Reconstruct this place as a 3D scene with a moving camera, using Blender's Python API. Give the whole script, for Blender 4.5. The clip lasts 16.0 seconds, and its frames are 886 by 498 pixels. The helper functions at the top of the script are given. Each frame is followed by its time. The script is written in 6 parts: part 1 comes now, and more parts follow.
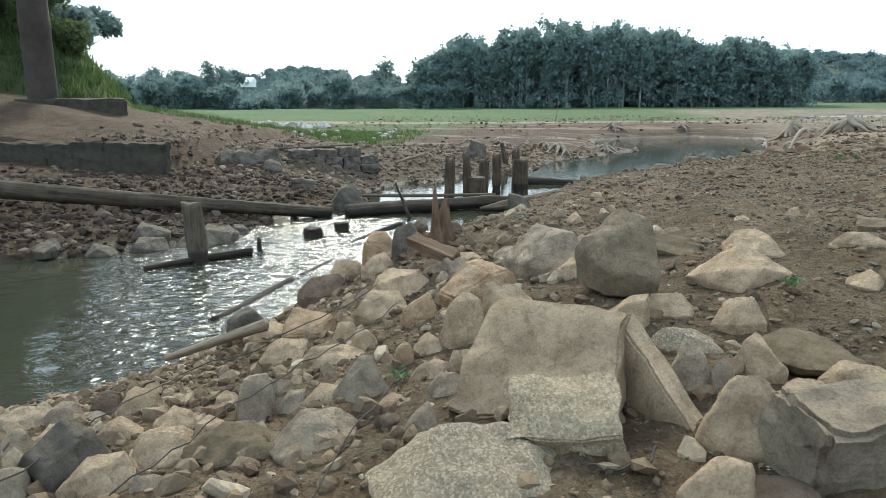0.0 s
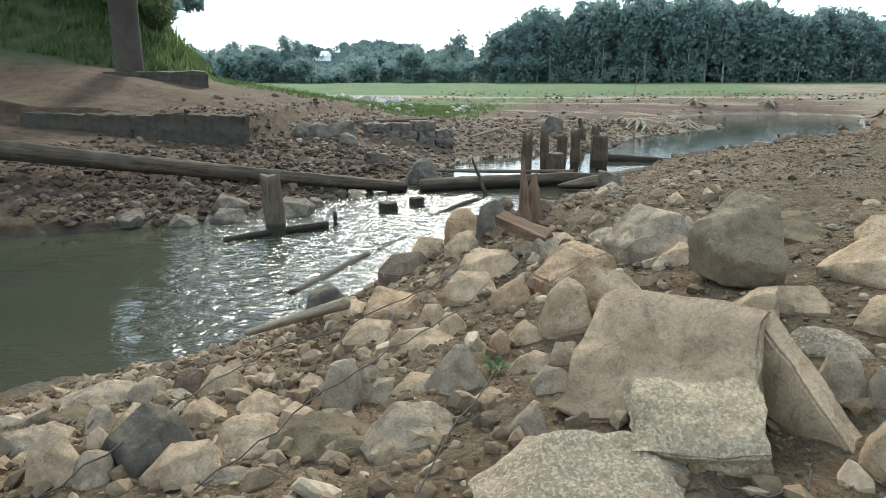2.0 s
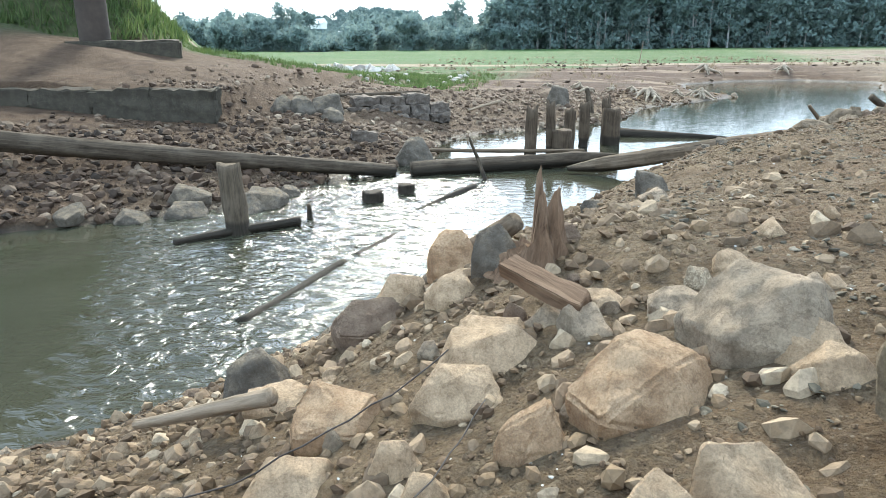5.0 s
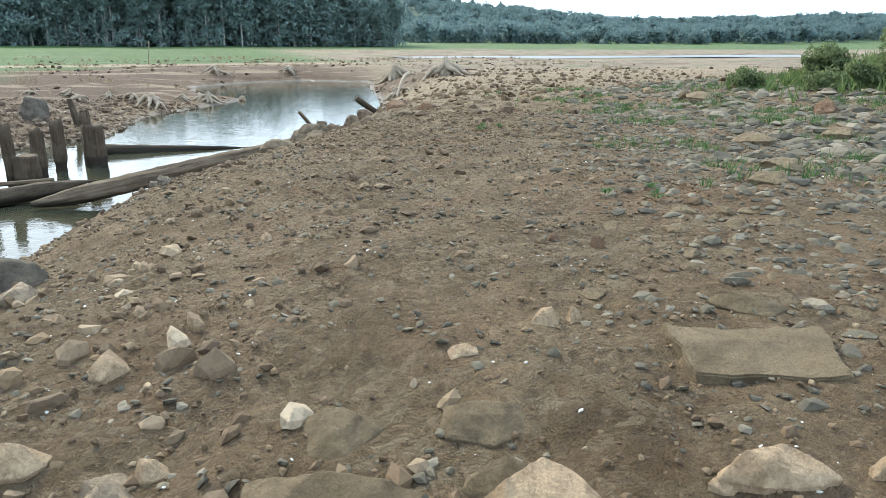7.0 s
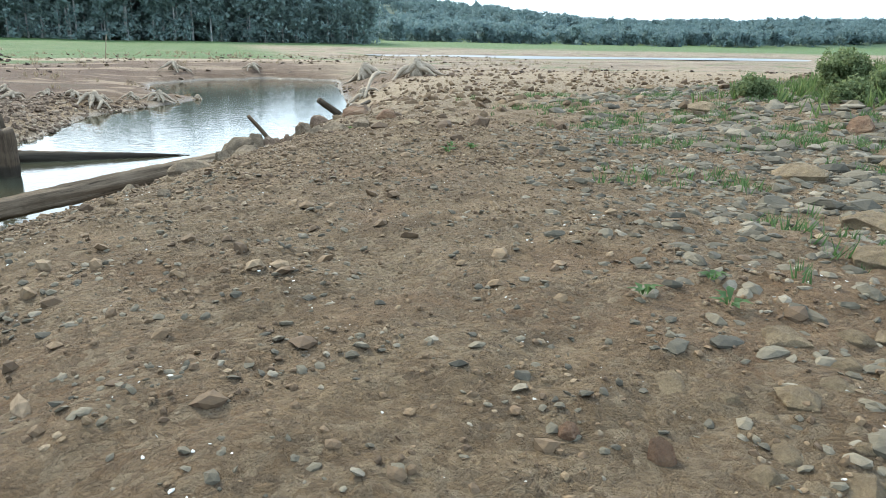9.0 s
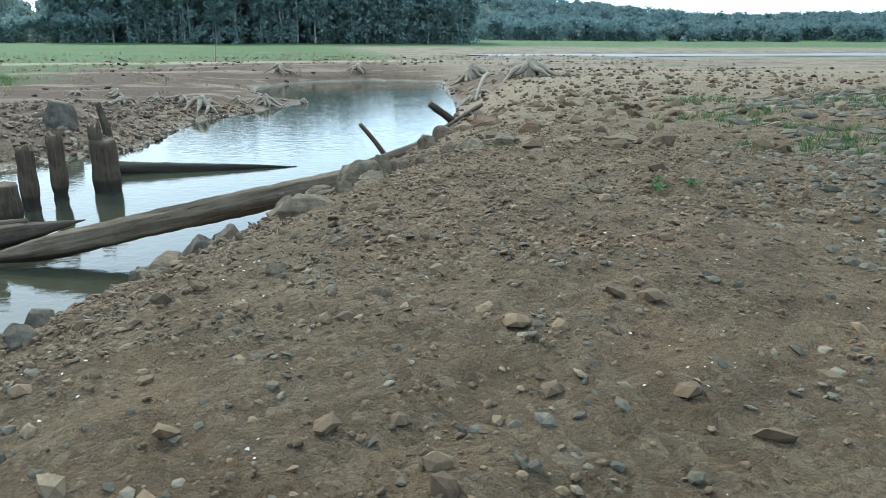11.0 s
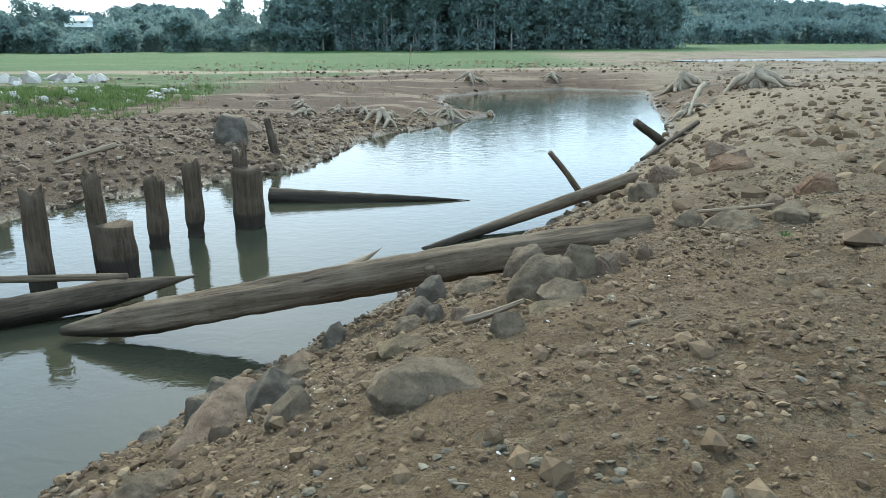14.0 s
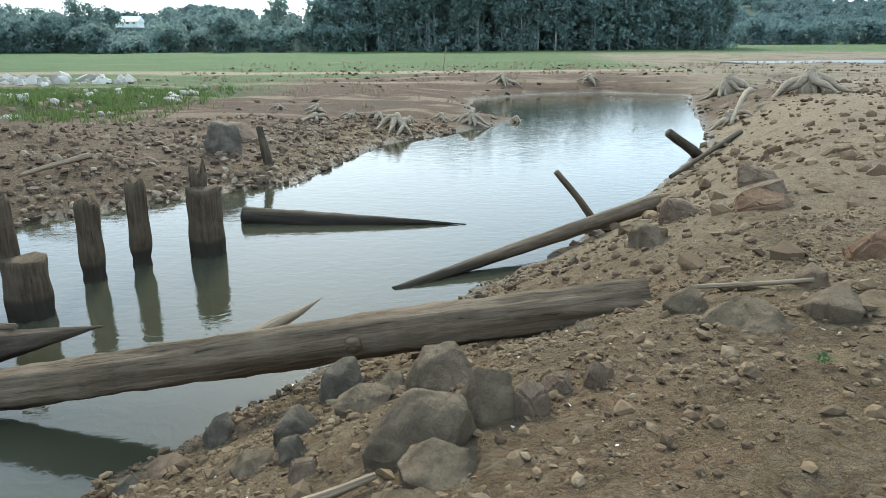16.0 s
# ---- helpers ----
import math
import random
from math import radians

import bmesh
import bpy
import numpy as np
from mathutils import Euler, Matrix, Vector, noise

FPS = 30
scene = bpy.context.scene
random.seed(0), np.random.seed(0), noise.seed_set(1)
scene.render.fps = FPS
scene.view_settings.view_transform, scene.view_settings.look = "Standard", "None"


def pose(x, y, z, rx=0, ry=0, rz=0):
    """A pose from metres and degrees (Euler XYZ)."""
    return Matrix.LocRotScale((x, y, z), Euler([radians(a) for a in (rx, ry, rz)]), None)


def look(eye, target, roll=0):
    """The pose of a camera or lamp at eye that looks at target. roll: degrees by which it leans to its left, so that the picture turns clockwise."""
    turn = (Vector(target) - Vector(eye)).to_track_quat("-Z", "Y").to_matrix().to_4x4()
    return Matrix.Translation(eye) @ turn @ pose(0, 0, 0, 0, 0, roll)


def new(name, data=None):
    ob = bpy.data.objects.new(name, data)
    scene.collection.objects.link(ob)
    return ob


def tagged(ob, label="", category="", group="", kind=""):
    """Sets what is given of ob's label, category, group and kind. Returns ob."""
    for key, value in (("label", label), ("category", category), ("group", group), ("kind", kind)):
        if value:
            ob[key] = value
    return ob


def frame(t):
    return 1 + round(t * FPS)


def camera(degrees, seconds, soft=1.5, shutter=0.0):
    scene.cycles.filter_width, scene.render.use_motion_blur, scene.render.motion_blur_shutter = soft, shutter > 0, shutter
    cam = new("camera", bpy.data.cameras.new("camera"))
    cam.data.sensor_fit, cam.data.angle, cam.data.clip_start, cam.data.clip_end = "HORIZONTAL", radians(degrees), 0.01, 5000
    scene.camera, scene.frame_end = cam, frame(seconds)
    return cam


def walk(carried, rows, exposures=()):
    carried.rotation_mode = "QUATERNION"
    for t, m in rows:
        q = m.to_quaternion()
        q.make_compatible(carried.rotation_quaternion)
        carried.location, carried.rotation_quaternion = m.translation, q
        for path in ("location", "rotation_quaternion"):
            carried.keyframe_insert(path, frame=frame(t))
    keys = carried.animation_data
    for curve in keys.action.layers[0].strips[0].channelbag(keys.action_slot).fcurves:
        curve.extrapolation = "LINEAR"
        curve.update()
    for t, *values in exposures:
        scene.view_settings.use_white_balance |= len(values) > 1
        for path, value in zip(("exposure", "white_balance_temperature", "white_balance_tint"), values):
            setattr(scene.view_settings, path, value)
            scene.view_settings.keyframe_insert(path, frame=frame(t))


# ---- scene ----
cam = camera(63.9, 16.0, soft=0.6)
PATH = [
    (0, (1.937, 0.879, 3.485), (1.789, 2.83, 3.071), -0.3),
    (0.5, (1.77, 0.86, 3.466), (1.627, 2.813, 3.06), -0.2),
    (1, (1.757, 0.991, 3.471), (1.55, 2.937, 3.062), -0.2),
    (1.5, (1.799, 1.128, 3.474), (1.515, 3.057, 3.031), -0.2),
    (2, (1.705, 1.229, 3.435), (1.368, 3.141, 2.955), -0.2),
    (2.5, (1.503, 1.557, 3.434), (1.157, 3.454, 2.905), -0.4),
    (3, (1.356, 2.045, 3.414), (1.01, 3.938, 2.872), -0.5),
    (3.2, (1.281, 2.211, 3.401), (0.933, 4.105, 2.86), -0.6),
    (5.3, (1.518, 3.914, 3.428), (1.192, 5.804, 2.86), -0.6),
    (5.5, (1.638, 4.059, 3.429), (1.414, 5.963, 2.859), -0.4),
    (5.9, (1.939, 4.39, 3.547), (2.005, 6.303, 2.969), -0.4),
    (6, (2.007, 4.449, 3.573), (2.168, 6.358, 3.0), -0.2),
    (6.4, (2.298, 4.742, 3.664), (2.768, 6.597, 3.082), -0.0),
    (6.5, (2.384, 4.821, 3.694), (2.91, 6.661, 3.115), 0.4),
    (7, (2.861, 5.096, 3.733), (3.707, 6.816, 3.161), 0.5),
    (7.5, (3.518, 5.548, 3.718), (4.411, 7.244, 3.148), 1.1),
    (8, (3.893, 6.091, 3.725), (4.805, 7.777, 3.154), 1.3),
    (8.5, (4.111, 6.677, 3.709), (5.025, 8.361, 3.135), 1.3),
    (8.7, (4.153, 6.929, 3.711), (5.073, 8.609, 3.137), 1.5),
    (11, (4.491, 10.077, 3.643), (5.164, 11.868, 3.063), 0.5),
    (11.5, (4.563, 10.765, 3.609), (5.216, 12.565, 3.03), 0.4),
    (12, (4.712, 11.494, 3.571), (4.956, 13.397, 3.009), 0.2),
    (12.5, (4.903, 12.228, 3.551), (5.068, 14.14, 2.989), -0.2),
    (13, (5.081, 12.824, 3.548), (5.252, 14.736, 2.986), -0.2),
    (13.5, (5.217, 13.443, 3.613), (5.384, 15.352, 3.041), -0.3),
    (14, (5.488, 14.022, 3.629), (5.663, 15.932, 3.063), -0.3),
    (14.5, (5.76, 14.586, 3.631), (5.936, 16.492, 3.053), -0.3),
    (15, (6.067, 15.138, 3.618), (6.256, 17.047, 3.05), -0.1),
    (15.5, (6.398, 15.581, 3.629), (6.584, 17.487, 3.054), -0.1),
    (16, (6.724, 16.031, 3.654), (6.778, 17.949, 3.089), -0.3),
]
walk(cam, [(t, look(eye, target, roll)) for t, eye, target, roll in PATH], exposures=[(0.0, -0.12, 6050, 2), (1.5, -0.02, 6100, 3), (3.0, 0.28, 6150, 4), (5.5, 0.64, 5950, 5), (7.0, 0.36, 6100, 5), (8.7, 0.45, 6100, 5), (11.0, 0.06, 5550, -3), (14.0, 0.06, 5750, -2), (16.0, 0.03, 6050, 1)])

# ---------------------------------------------------------------- sky, sun
SUN_AZ, SUN_EL = -10.0, 34.0
world = bpy.data.worlds.new("overcast_sky")
scene.world = world
world.use_nodes = True
wn, wl = world.node_tree.nodes, world.node_tree.links
sky = wn.new("ShaderNodeTexSky")
sky.sky_type, sky.sun_disc = "NISHITA", False
sky.sun_elevation, sky.sun_rotation = radians(SUN_EL), radians(SUN_AZ)
sky.air_density, sky.dust_density, sky.ozone_density = 1.2, 1.8, 1.5
veil = wn.new("ShaderNodeMix")
veil.data_type = "RGBA"
veil.inputs[0].default_value = 0.68
veil.inputs[7].default_value = (9.2, 10.9, 13.2, 1)
wl.new(sky.outputs[0], veil.inputs[6])
wl.new(veil.outputs[2], wn["Background"].inputs[0])
wn["Background"].inputs[1].default_value = 0.205

sun = new("sun", bpy.data.lights.new("sun", "SUN"))
sun.data.energy, sun.data.angle, sun.data.color = 5.0, radians(10), (1.0, 0.90, 0.72)
a, e = radians(SUN_AZ), radians(SUN_EL)
sun.matrix_world = look((60 * math.sin(a) * math.cos(e), 60 * math.cos(a) * math.cos(e), 60 * math.sin(e)), (0, 0, 0))


# ---------------------------------------------------------------- materials
def material(name, rough=0.9, spec=0.3):
    m = bpy.data.materials.new(name)
    m.use_nodes = True
    b = m.node_tree.nodes["Principled BSDF"]
    b.inputs["Roughness"].default_value = rough
    b.inputs["Specular IOR Level"].default_value = spec
    return m, m.node_tree.nodes, m.node_tree.links, b


def noise_tex(n, l, scale, detail=6, rough=0.6, vec=None, distort=0.0):
    t = n.new("ShaderNodeTexNoise")
    t.inputs["Scale"].default_value, t.inputs["Detail"].default_value = scale, detail
    t.inputs["Roughness"].default_value, t.inputs["Distortion"].default_value = rough, distort
    if vec:
        l.new(vec, t.inputs["Vector"])
    return t.outputs["Fac"]


def ramp(n, l, fac, *stops):
    r = n.new("ShaderNodeValToRGB")
    while len(r.color_ramp.elements) < len(stops):
        r.color_ramp.elements.new(0.5)
    for el, (p, c) in zip(r.color_ramp.elements, stops):
        el.position, el.color = p, (*c, 1) if len(c) == 3 else (c[0],) * 3 + (1,)
    l.new(fac, r.inputs[0])
    return r.outputs[0]


def mix(n, l, fac, one, two, mode="MIX"):
    m = n.new("ShaderNodeMix")
    m.data_type, m.blend_type = "RGBA", mode
    for value, i in ((fac, 0), (one, 6), (two, 7)):
        if isinstance(value, (int, float)):
            m.inputs[i].default_value = value
        elif isinstance(value, tuple):
            m.inputs[i].default_value = (*value, 1)
        else:
            l.new(value, m.inputs[i])
    return m.outputs[2]


def bump(n, l, b, fac, strength, dist, before=None):
    k = n.new("ShaderNodeBump")
    k.inputs["Strength"].default_value, k.inputs["Distance"].default_value = strength, dist
    l.new(fac, k.inputs["Height"])
    if before:
        l.new(before, k.inputs["Normal"])
    l.new(k.outputs[0], b.inputs["Normal"])
    return k.outputs[0]


def math_node(n, l, op, one, two=0.0, clamp=False):
    m = n.new("ShaderNodeMath")
    m.operation, m.use_clamp = op, clamp
    for i, v in enumerate((one, two)):
        if isinstance(v, (int, float)):
            m.inputs[i].default_value = v
        else:
            l.new(v, m.inputs[i])
    return m.outputs[0]


def span(n, l, value, a, b):
    m = n.new("ShaderNodeMapRange")
    m.interpolation_type = "SMOOTHSTEP"
    m.inputs[1].default_value, m.inputs[2].default_value = a, b
    l.new(value, m.inputs[0])
    return m.outputs[0]


def rock_material(name, low, high, dust, rough=0.92, grit=0.0):
    """Weathered stone: mottled, dusty on its upper faces, pitted."""
    m, n, l, b = material(name, rough, 0.25)
    tc = n.new("ShaderNodeTexCoord").outputs["Object"]
    big = noise_tex(n, l, 3.5, 5, 0.6, tc)
    fine = noise_tex(n, l, 75, 8, 0.75, tc)
    col = ramp(n, l, big, (0.38, low), (0.6, high))
    tint = n.new("ShaderNodeObjectInfo").outputs["Random"]
    col = mix(n, l, math_node(n, l, "MULTIPLY", tint, 0.45), col, mix(n, l, 0.5, low, dust))
    geo = n.new("ShaderNodeNewGeometry")
    sep = n.new("ShaderNodeSeparateXYZ")
    l.new(geo.outputs["Normal"], sep.inputs[0])
    up = math_node(n, l, "MULTIPLY", span(n, l, sep.outputs[2], 0.25, 0.95), span(n, l, noise_tex(n, l, 6, 4, 0.6, tc), 0.35, 0.62))
    col = mix(n, l, math_node(n, l, "MULTIPLY", up, 0.7), col, dust)
    stain = noise_tex(n, l, 16, 8, 0.8, tc, 0.8)
    col = mix(n, l, math_node(n, l, "MULTIPLY", span(n, l, stain, 0.51, 0.39), 0.5), col, mix(n, l, 0.4, low, (0.07, 0.042, 0.022)))
    col = mix(n, l, math_node(n, l, "MULTIPLY", span(n, l, stain, 0.54, 0.66), 0.3), col, mix(n, l, 0.25, high, (0.58, 0.42, 0.26)))
    col = mix(n, l, span(n, l, fine, 0.38, 0.6), mix(n, l, 0.32, col, (0.05, 0.036, 0.022)), col)
    vein = noise_tex(n, l, 9, 6, 0.75, tc, 1.2)
    col = mix(n, l, math_node(n, l, "MULTIPLY", span(n, l, vein, 0.62, 0.8), 0.15), col, (0.5, 0.40, 0.28))
    if grit:
        v = n.new("ShaderNodeTexVoronoi")
        v.inputs["Scale"].default_value = 95
        l.new(tc, v.inputs["Vector"])
        grain = n.new("ShaderNodeSeparateColor")
        l.new(v.outputs["Color"], grain.inputs[0])
        col = mix(n, l, math_node(n, l, "MULTIPLY", span(n, l, grain.outputs[0], 0.5, 0.9), grit), col, (0.74, 0.61, 0.42))
        col = mix(n, l, math_node(n, l, "MULTIPLY", span(n, l, grain.outputs[1], 0.7, 0.95), grit), col, (0.16, 0.125, 0.08))
    l.new(col, b.inputs["Base Color"])
    nb = bump(n, l, b, noise_tex(n, l, 9, 10, 0.74, tc, 0.6), 0.9, 0.06)
    nb = bump(n, l, b, stain, 0.8, 0.02, nb)
    bump(n, l, b, fine, 0.8, 0.007, nb)
    return m


def wood_material(name, low, high, crack=(0.015, 0.012, 0.01), wet=0.0):
    """Weathered timber with grain and cracks along the object's x axis."""
    m, n, l, b = material(name, 0.9, 0.08)
    tc = n.new("ShaderNodeTexCoord").outputs["Object"]
    mp = n.new("ShaderNodeMapping")
    mp.inputs["Scale"].default_value = (0.9, 14, 14)
    l.new(tc, mp.inputs[0])
    grain = noise_tex(n, l, 1.6, 8, 0.65, mp.outputs[0], 0.6)
    blot = noise_tex(n, l, 2.2, 5, 0.6, tc)
    col = ramp(n, l, grain, (0.32, low), (0.62, high))
    col = mix(n, l, math_node(n, l, "MULTIPLY", span(n, l, blot, 0.45, 0.7), 0.5), col, mix(n, l, 0.25, high, (0.24, 0.2, 0.15)))
    col = mix(n, l, span(n, l, grain, 0.36, 0.27), col, crack)
    if wet:
        geo = n.new("ShaderNodeNewGeometry")
        sep = n.new("ShaderNodeSeparateXYZ")
        l.new(geo.outputs["Position"], sep.inputs[0])
        line = math_node(n, l, "ADD", sep.outputs[2], math_node(n, l, "MULTIPLY", blot, -0.12))
        soak = span(n, l, line, wet + 0.12, wet)
        col = mix(n, l, math_node(n, l, "MULTIPLY", soak, 0.8), col, (0.025, 0.022, 0.017))
        l.new(math_node(n, l, "SUBTRACT", 0.85, math_node(n, l, "MULTIPLY", soak, 0.08)), b.inputs["Roughness"])
    l.new(col, b.inputs["Base Color"])
    bump(n, l, b, grain, 0.9, 0.03)
    return m


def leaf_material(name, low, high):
    m, n, l, b = material(name, 0.7, 0.2)
    geo = n.new("ShaderNodeNewGeometry")
    col = ramp(n, l, geo.outputs["Random Per Island"], (0.0, low), (1.0, high))
    col = mix(n, l, span(n, l, noise_tex(n, l, 0.16, 4, 0.6, geo.outputs["Position"]), 0.35, 0.65), col, mix(n, l, 0.45, col, low))
    l.new(col, b.inputs["Base Color"])
    thin = n.new("ShaderNodeBsdfTranslucent")
    l.new(col, thin.inputs[0])
    both = n.new("ShaderNodeMixShader")
    both.inputs[0].default_value = 0.45
    l.new(b.outputs[0], both.inputs[1])
    l.new(thin.outputs[0], both.inputs[2])
    l.new(both.outputs[0], n["Material Output"].inputs["Surface"])
    return m


def plain_material(name, one, two, scale=6, rough=0.85, depth=0.01):
    m, n, l, b = material(name, rough, 0.3)
    tc = n.new("ShaderNodeTexCoord").outputs["Object"]
    f = noise_tex(n, l, scale, 8, 0.65, tc)
    l.new(ramp(n, l, f, (0.3, one), (0.7, two)), b.inputs["Base Color"])
    bump(n, l, b, noise_tex(n, l, scale * 5, 6, 0.7, tc), 0.5, depth)
    return m


def chip_material(name, *stops):
    """For scattered stones in one mesh: each takes its own tone."""
    m, n, l, b = material(name, 0.92, 0.25)
    geo = n.new("ShaderNodeNewGeometry")
    col = ramp(n, l, geo.outputs["Random Per Island"], *stops)
    f = noise_tex(n, l, 30, 6, 0.7, geo.outputs["Position"])
    col = mix(n, l, span(n, l, f, 0.3, 0.65), mix(n, l, 0.4, col, (0.03, 0.025, 0.02)), col)
    l.new(col, b.inputs["Base Color"])
    bump(n, l, b, f, 0.6, 0.01)
    return m


ROCK = {
    "tan": rock_material("tan_stone", (0.343, 0.232, 0.133), (0.584, 0.425, 0.265), (0.567, 0.401, 0.244)),
    "grey": rock_material("grey_stone", (0.219, 0.169, 0.114), (0.424, 0.336, 0.233), (0.508, 0.368, 0.233)),
    "dark": rock_material("dark_grey_stone", (0.070, 0.061, 0.048), (0.155, 0.134, 0.106), (0.220, 0.166, 0.104)),
    "pale": rock_material("pale_stone", (0.281, 0.214, 0.136), (0.416, 0.330, 0.225), (0.376, 0.279, 0.174), grit=0.4),
    "brown": rock_material("brown_stone", (0.13, 0.085, 0.055), (0.24, 0.165, 0.11), (0.25, 0.18, 0.12)),
    "rust": rock_material("rust_stone", (0.144, 0.072, 0.040), (0.230, 0.137, 0.072), (0.202, 0.137, 0.086)),
    "earthy": rock_material("earthy_stone", (0.103, 0.076, 0.048), (0.215, 0.162, 0.105), (0.232, 0.170, 0.105)),
    "sienna": rock_material("orange_tan_stone", (0.314, 0.187, 0.096), (0.526, 0.350, 0.202), (0.526, 0.367, 0.218)),
    "squared": rock_material("brown_grey_stone", (0.180, 0.135, 0.083), (0.306, 0.231, 0.145), (0.396, 0.293, 0.179)),
    "slab": rock_material("flat_stone", (0.134, 0.096, 0.054), (0.222, 0.165, 0.095), (0.209, 0.151, 0.083)),
}
CONCRETE = rock_material("gritty_concrete", (0.396, 0.290, 0.172), (0.533, 0.407, 0.256), (0.516, 0.378, 0.227), grit=0.45)
OLD_CONCRETE = rock_material("dark_concrete", (0.036, 0.034, 0.025), (0.075, 0.068, 0.05), (0.095, 0.072, 0.048))
RUIN = rock_material("ruined_masonry", (0.075, 0.065, 0.055), (0.19, 0.16, 0.13), (0.22, 0.165, 0.12))
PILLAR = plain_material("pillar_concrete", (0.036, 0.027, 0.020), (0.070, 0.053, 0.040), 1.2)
DRIFT = wood_material("driftwood", (0.13, 0.098, 0.066), (0.29, 0.222, 0.152))
LOG = wood_material("weathered_log", (0.055, 0.040, 0.026), (0.155, 0.115, 0.077), wet=0.06)
DARKLOG = wood_material("dark_log", (0.030, 0.023, 0.016), (0.088, 0.067, 0.046), wet=0.08)
PILE = wood_material("rotten_pile_wood", (0.034, 0.025, 0.017), (0.098, 0.071, 0.047), wet=0.16)
POSTWOOD = wood_material("split_post_wood", (0.045, 0.035, 0.024), (0.12, 0.092, 0.062), wet=0.12)
RUSTWOOD = wood_material("rusty_rotten_wood", (0.075, 0.045, 0.027), (0.19, 0.122, 0.075))
ROOTWOOD = wood_material("bleached_root_wood", (0.16, 0.125, 0.088), (0.35, 0.285, 0.205))
BARK = plain_material("bark", (0.20, 0.195, 0.18), (0.36, 0.345, 0.32), 2.0)
# These two leaf colours are lifted and blued to stand in for distance haze.
HAZED_FOREST = leaf_material("hazed_forest_leaves", (0.145, 0.205, 0.19), (0.25, 0.315, 0.28))
HAZED_HILLWOOD = leaf_material("hazed_distant_leaves", (0.10, 0.15, 0.15), (0.16, 0.215, 0.20))
BUSH = leaf_material("bush_leaves", (0.07, 0.10, 0.04), (0.19, 0.22, 0.10))
WEED = leaf_material("weed_leaves", (0.045, 0.085, 0.028), (0.10, 0.155, 0.055))
GRASS = leaf_material("grass_blades", (0.055, 0.095, 0.028), (0.16, 0.20, 0.075))
DRYSTALK = leaf_material("dry_stalks", (0.16, 0.12, 0.075), (0.30, 0.25, 0.17))
GRAVEL = chip_material("gravel", (0.0, (0.082, 0.052, 0.029)), (0.5, (0.145, 0.095, 0.052)), (0.87, (0.19, 0.128, 0.07)), (0.99, (0.245, 0.178, 0.108)))
RUBBLE_TAN = chip_material("tan_bank_rubble", (0.0, (0.08, 0.053, 0.034)), (0.5, (0.155, 0.105, 0.068)), (0.85, (0.23, 0.165, 0.11)), (1.0, (0.33, 0.26, 0.18)))
# Reddish rubble with the shade under the bridge put into its tones.
SHADED_RUBBLE = chip_material("shaded_bank_rubble", (0.0, (0.025, 0.017, 0.011)), (0.4, (0.062, 0.038, 0.023)), (0.8, (0.108, 0.069, 0.042)), (0.99, (0.167, 0.124, 0.084)))
FIELD = chip_material("field_stone", (0.0, (0.06, 0.052, 0.036)), (0.5, (0.105, 0.088, 0.058)), (0.85, (0.155, 0.128, 0.086)), (1.0, (0.21, 0.178, 0.128)))
LOOSE = chip_material("loose_tan_stone", (0.0, (0.120, 0.082, 0.048)), (0.45, (0.228, 0.158, 0.094)), (0.85, (0.324, 0.238, 0.146)), (1.0, (0.408, 0.324, 0.216)))
SHELL = chip_material("shell_chips", (0.0, (0.42, 0.39, 0.33)), (1.0, (0.68, 0.65, 0.58)))
WHITEROCK = chip_material("pale_rocks", (0.0, (0.36, 0.32, 0.27)), (1.0, (0.58, 0.54, 0.47)))
WIRE = plain_material("rusty_wire", (0.03, 0.025, 0.02), (0.07, 0.055, 0.045), 20)
WHITEWALL = plain_material("white_render", (0.68, 0.68, 0.66), (0.8, 0.8, 0.78), 0.5)
ROOFSHEET = plain_material("white_roof_sheet", (0.7, 0.72, 0.74), (0.82, 0.83, 0.84), 0.5)
GLASS = plain_material("dark_pane", (0.03, 0.035, 0.04), (0.05, 0.055, 0.06), 1.0, 0.2)


